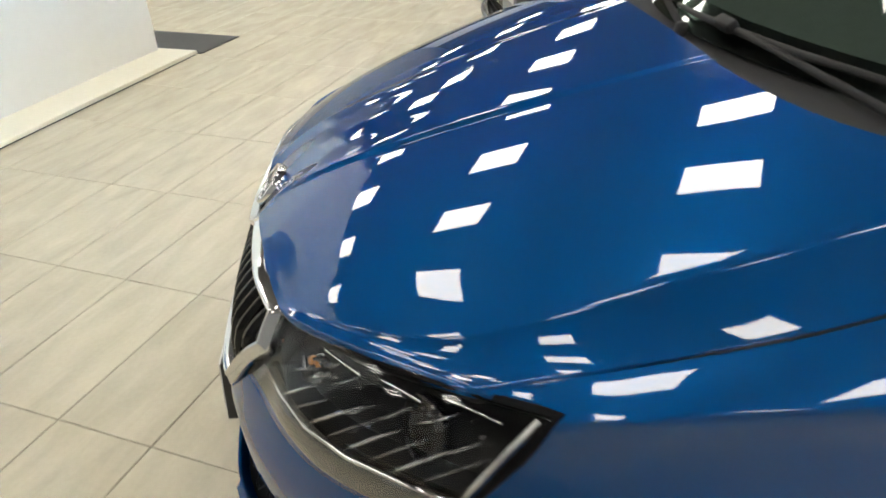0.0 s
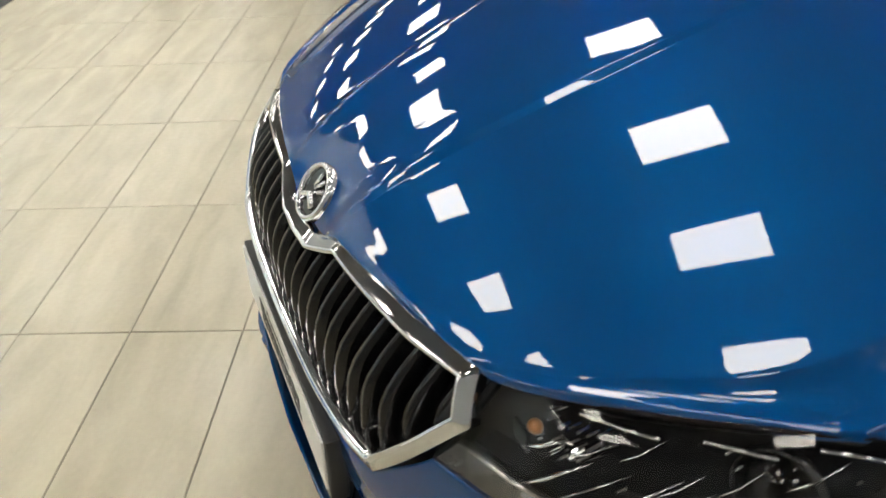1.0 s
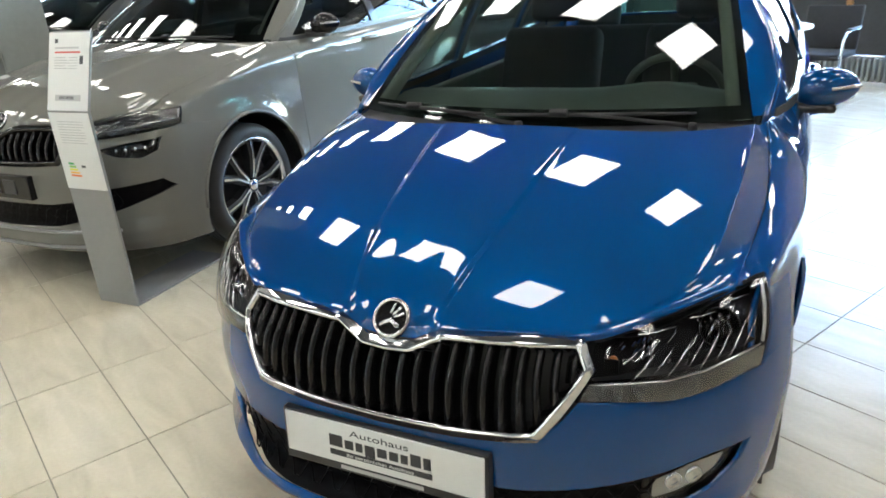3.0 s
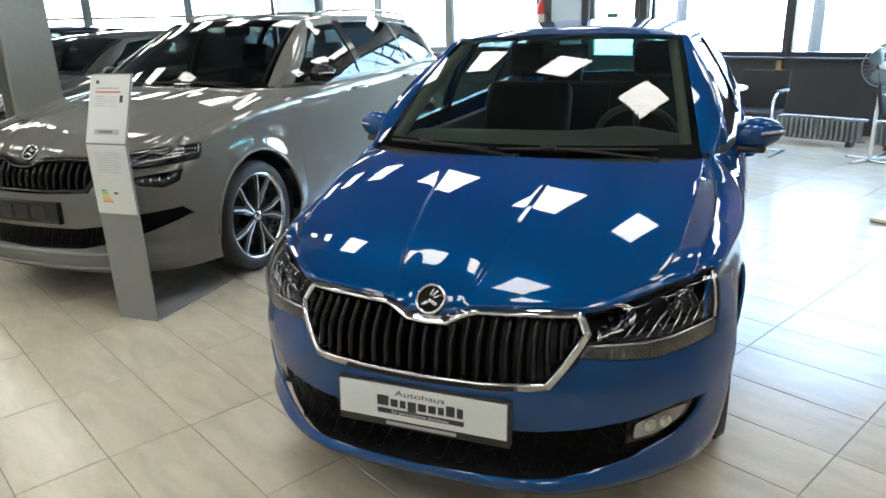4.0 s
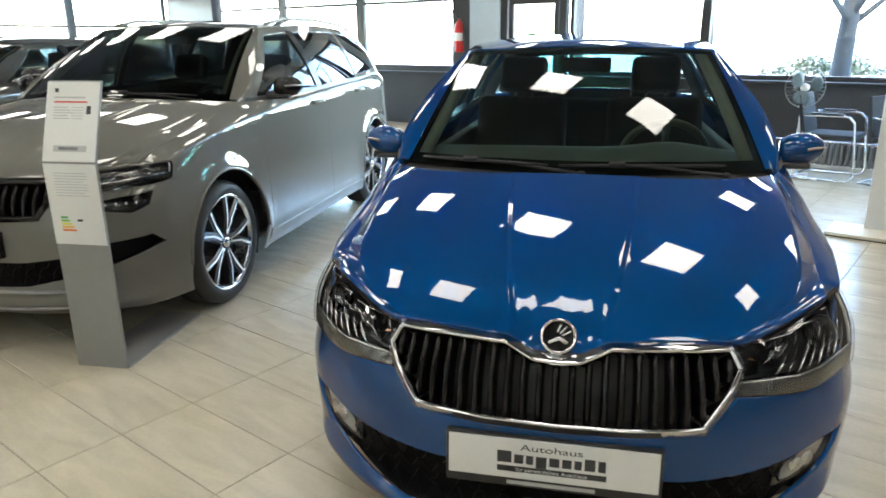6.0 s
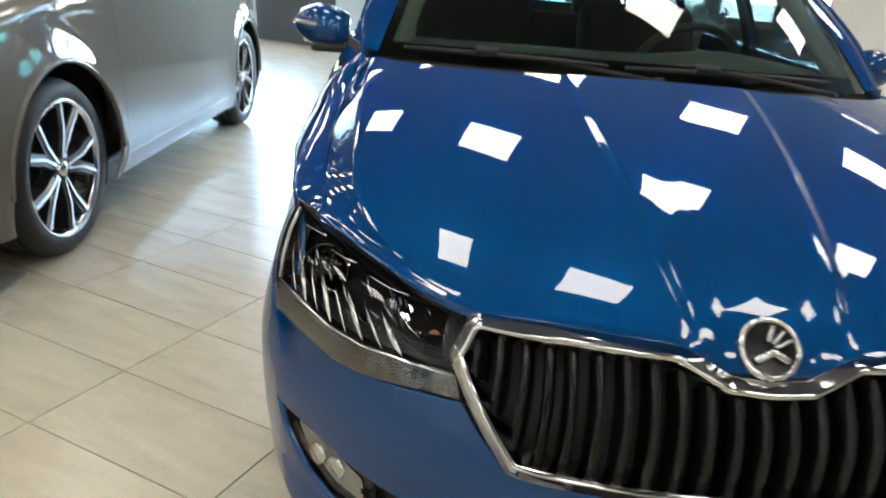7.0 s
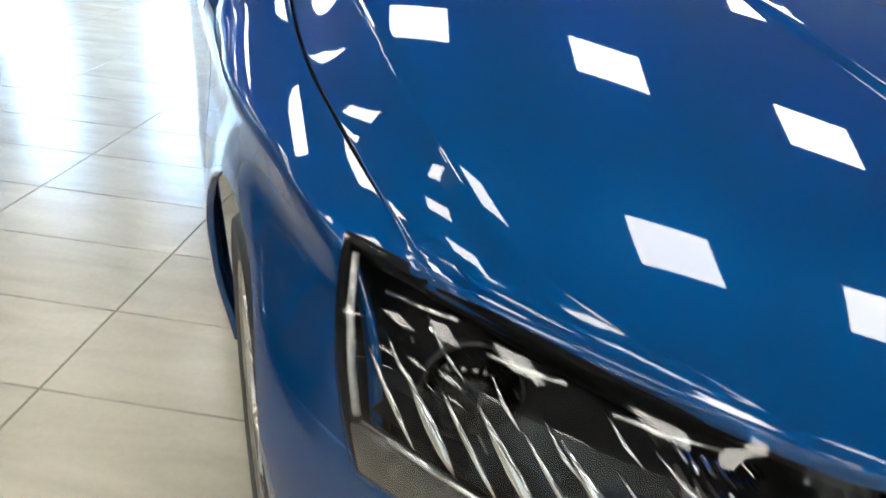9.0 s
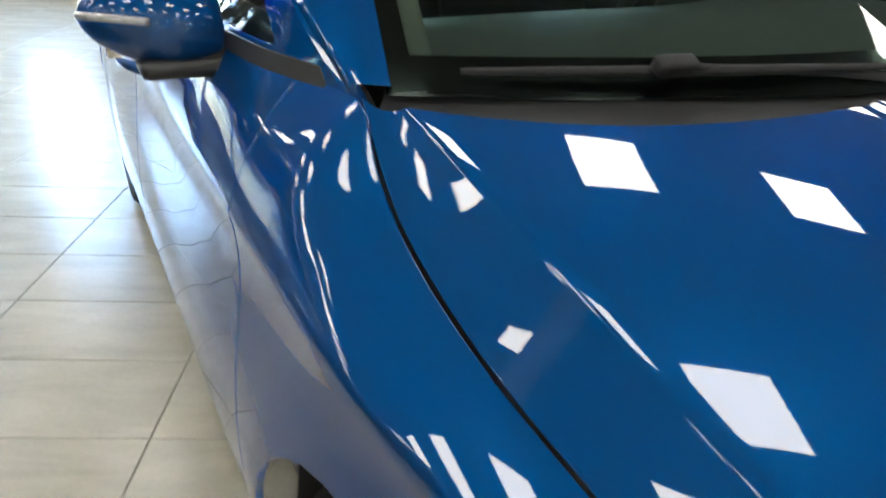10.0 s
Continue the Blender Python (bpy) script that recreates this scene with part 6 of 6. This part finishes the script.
tb = empty("round_table")
part("tabletop", lathe(bmesh.new(), [(0.0, 0.74), (0.395, 0.74), (0.40, 0.735), (0.40, 0.718), (0.39, 0.713), (0.0, 0.713)], Matrix.Identity(4), 48), WHITE, tb, "round white tabletop", smooth=False)
part("table_leg", lathe(bmesh.new(), [(0.035, 0.0), (0.035, 0.712)], Matrix.Identity(4), 20), ALLOY, tb)
part("table_foot", lathe(bmesh.new(), [(0.0, 0.02), (0.06, 0.02), (0.23, 0.008), (0.24, 0.0)], Matrix.Identity(4), 32), ALLOY, tb)
tb.matrix_world = Matrix.Translation((0.50, 6.25, 0))
tagged(tb, "round white bistro table with a metal leg", "table")


def pedestal_fan():
    """A standing fan: cross base, pole, motor, wire cage and blades at rest."""
    o = empty("pedestal_fan")
    zc, r = 0.93, 0.20
    for q in (0, math.pi / 2, math.pi, 3 * math.pi / 2):
        part("base_bar", tube(bmesh.new(), [(0, 0, 0.025), (0.26 * math.cos(q + 0.6), 0.26 * math.sin(q + 0.6), 0.016)], 0.014, 8), WHITE, o)
    part("pole", tube(bmesh.new(), [(0, 0, 0.02), (0, 0, 0.5), (0, 0, 0.52), (0, 0, 0.84)], [0.017, 0.017, 0.012, 0.012], 12), WHITE, o)
    part("motor_housing", lathe(bmesh.new(), [(0.0, 0.13), (0.045, 0.12), (0.06, 0.06), (0.055, 0.0), (0.03, -0.01)], Matrix.Translation((0, 0.02, zc)) @ Matrix.Rotation(radians(-90), 4, "X"), 24), PLASTIC, o)
    part("neck", tube(bmesh.new(), [(0, 0.05, 0.80), (0, 0.06, zc)], 0.022, 10), WHITE, o)
    m = Matrix.Translation((0, -0.03, zc)) @ Matrix.Rotation(radians(90), 4, "X")
    cage = part("cage", tube(bmesh.new(), [m @ Vector((r * math.cos(q), r * math.sin(q), 0)) for q in (2 * math.pi * k / 36 for k in range(36))], 0.005, 6, closed=True), STEEL, o, "grey wire guard")
    for k in range(28):
        q = 2 * math.pi * k / 28
        for d in (0.045, -0.05):
            part("cage_wire", tube(bmesh.new(), [m @ Vector((0.04 * math.cos(q), 0.04 * math.sin(q), d)), m @ Vector((r * 0.7 * math.cos(q), r * 0.7 * math.sin(q), d)), m @ Vector((r * math.cos(q), r * math.sin(q), 0))], 0.0016, 4), STEEL, cage)
    hub = part("fan_hub", lathe(bmesh.new(), [(0.0, 0.03), (0.035, 0.025), (0.04, -0.03)], m, 20), WHITE, o)
    for k in range(3):
        q = 2 * math.pi * k / 3 + 0.3
        bm = bmesh.new()
        rows = []
        for i in range(7):
            rr = 0.03 + 0.145 * i / 6
            wd = 0.35 + 0.35 * math.sin(math.pi * i / 6)
            rows.append([bm.verts.new(m @ Vector((rr * math.cos(q + a), rr * math.sin(q + a), 0.018 * a / 0.5))) for a in (-wd, -wd / 2, 0, wd / 2, wd)])
        for a, b in zip(rows, rows[1:]):
            for j in range(4):
                bm.faces.new((a[j], a[j + 1], b[j + 1], b[j]))
        bl = part("fan_blade", bm, plain("smoky_blade", (0.10, 0.14, 0.15), 0.3), hub)
        sd = bl.modifiers.new("thickness", "SOLIDIFY")
        sd.thickness = 0.003
    return tagged(o, "small white pedestal fan with grey wire guard", "fan")


fan = pedestal_fan()
fan.matrix_world = Matrix.Translation((2.08, 6.35, 0)) @ Matrix.Rotation(radians(10), 4, "Z")

# fire extinguisher on the pier
fe = empty("fire_extinguisher")
RED = plain("red_enamel", (0.55, 0.02, 0.02), 0.3, coat=0.6)
part("cylinder", lathe(bmesh.new(), [(0.0, 0.0), (0.068, 0.005), (0.075, 0.03), (0.075, 0.40), (0.055, 0.46), (0.02, 0.49), (0.02, 0.52)], Matrix.Identity(4), 28), RED, fe)
part("valve", box(bmesh.new(), (-0.02, -0.02, 0.52), (0.02, 0.02, 0.56), 0.006), ALLOY, fe)
part("lever", tube(bmesh.new(), [(0, 0.0, 0.565), (0, -0.10, 0.60)], 0.008, 6), PLASTIC, fe)
part("hose", tube(bmesh.new(), [(0.02, 0, 0.54), (0.08, -0.01, 0.50), (0.10, -0.02, 0.35), (0.088, -0.02, 0.12)], 0.010, 8), PLASTIC, fe)
part("label_band", lathe(bmesh.new(), [(0.0755, 0.18), (0.0758, 0.182), (0.0758, 0.30), (0.0755, 0.302)], Matrix.Identity(4), 28), PAPER, fe)
part("wall_bracket", box(bmesh.new(), (-0.03, 0.06, 0.30), (0.03, 0.15, 0.33), 0.004), PLASTIC, fe)
fe.matrix_world = ROOM @ Matrix.Translation((-6.42, V1 - 0.10, 1.22))
tagged(fe, "red fire extinguisher hung on the wall", "fire extinguisher")

# ---- outside ----
ground = part("ground", box(bmesh.new(), (-400, -400, -0.6), (400, 400, -0.30)), plain("pale_paving", (0.58, 0.57, 0.54), 0.8, noise_scale=1.5, vary=0.2), smooth=False)
tagged(ground, "pale paved forecourt and grass outside the windows", "ground", kind="structure")
BARK = plain("grey_bark", (0.035, 0.036, 0.035), 0.85, noise_scale=14, vary=0.3, bump=0.6)
LEAF = plain("pale_green_leaves", (0.05, 0.06, 0.028), 0.6, noise_scale=6, vary=0.35)
rng = random.Random(4)


def bare_tree(height, r0):
    """A leafless tree: tapered trunk, limbs and fine twigs."""
    o = empty("tree")
    limbs = []
    wob = [Vector((rng.uniform(-0.10, 0.10), rng.uniform(-0.10, 0.10), 0)) for _ in range(6)]
    trunk = [Vector((0, 0, height * k / 5)) + wob[k] * k * 0.5 for k in range(6)]
    part("trunk", tube(bmesh.new(), trunk, [r0 * (1 - 0.14 * k) for k in range(6)], 12), BARK, o)
    bm_l, bm_t = bmesh.new(), bmesh.new()
    for k in range(13):
        z = rng.uniform(0.22, 0.98)
        i = min(4, int(z * 5))
        p = trunk[i].lerp(trunk[i + 1], z * 5 - i)
        q = rng.uniform(0, 2 * math.pi)
        l = height * rng.uniform(0.22, 0.40) * (1.15 - 0.5 * z)
        d = Vector((math.cos(q), math.sin(q), rng.uniform(0.35, 0.9))).normalized()
        a = p + d * l * 0.5 + Vector((0, 0, 0.06 * l))
        b = p + d * l + Vector((0, 0, 0.25 * l))
        rr = r0 * (0.42 - 0.25 * z)
        tube(bm_l, [p, a, b], [rr, rr * 0.6, rr * 0.25], 7)
        for j in range(9):
            t = rng.uniform(0.3, 1.0)
            s = p.lerp(a, t * 2) if t < 0.5 else a.lerp(b, t * 2 - 1)
            e = Vector((rng.uniform(-1, 1), rng.uniform(-1, 1), rng.uniform(-0.2, 1))).normalized() * l * rng.uniform(0.2, 0.5)
            tube(bm_t, [s, s + e * 0.5 + Vector((0, 0, 0.05)), s + e], [rr * 0.22, rr * 0.15, rr * 0.06], 5)
    part("limbs", bm_l, BARK, o)
    part("twigs", bm_t, BARK, o)
    return tagged(o, "leafless grey tree outside the window", "tree", group="trees outside")


for u, v, hgt, r in ((-1.45, 11.4, 8, 0.16), (-0.2, 12.6, 7, 0.10), (-4.6, 14.5, 9, 0.14), (-8.2, 15.5, 9, 0.15), (-10.4, 14.0, 8, 0.11), (-12.3, 16.5, 9, 0.13)):
    tr = bare_tree(hgt, r)
    tr.matrix_world = ROOM @ Matrix.Translation((u, v, -0.32)) @ Matrix.Rotation(rng.uniform(0, 6), 4, "Z")


def bush(w, d, h, count):
    o = bmesh.new()
    for _ in range(count):
        q, z = rng.uniform(0, 2 * math.pi), rng.uniform(0.05, 1)
        k = math.sqrt(max(0.05, 1 - z * z)) * rng.uniform(0.45, 1.0)
        p = Vector((w * k * math.cos(q), d * k * math.sin(q), h * z * rng.uniform(0.8, 1.05)))
        a = Vector((rng.uniform(-1, 1), rng.uniform(-1, 1), rng.uniform(-1, 1))).normalized() * 0.07
        b = a.orthogonal().normalized() * 0.035
        vs = [o.verts.new(p + e) for e in (-a, b, a, -b)]
        o.faces.new(vs)
    return o


for k, (u, v, w, h) in enumerate(((0.6, 14.0, 1.9, 1.5), (3.4, 14.6, 2.0, 1.8), (-2.6, 17.0, 2.4, 1.3))):
    b = empty("bush")
    b.matrix_world = ROOM @ Matrix.Translation((u, v, -0.32))
    tagged(b, "loose pale green bush outside the window", "bush", group="bushes outside")
    stems = bmesh.new()
    for _ in range(14):
        q = rng.uniform(0, 2 * math.pi)
        tube(stems, [(0.2 * math.cos(q), 0.2 * math.sin(q), 0), (w * 0.6 * math.cos(q), 0.5 * math.sin(q), h * 0.85)], [0.02, 0.006], 5)
    part("stems", stems, BARK, b)
    part("leaves", bush(w, 0.9, h, 2600), LEAF, b, smooth=False)["kind"] = "stuff"

# ---- floor tiles that can be told apart ----
tm = bmesh.new()
tile_mesh(tm, 0, 0)
tile_me = bpy.data.meshes.new("tile")
tm.to_mesh(tile_me)
tm.free()
tile_me.materials.append(TILE)
for cu, cv in near_tiles[:300]:
    o = new("tile", tile_me)
    o.parent, o.location = floor, (cu, cv, random.uniform(-0.0003, 0.0))
extra = bmesh.new()
for cu, cv in near_tiles[300:]:
    tile_mesh(extra, cu, cv)
if near_tiles[300:]:
    part("floor_tiles", extra, TILE, floor, smooth=False)["kind"] = "stuff"
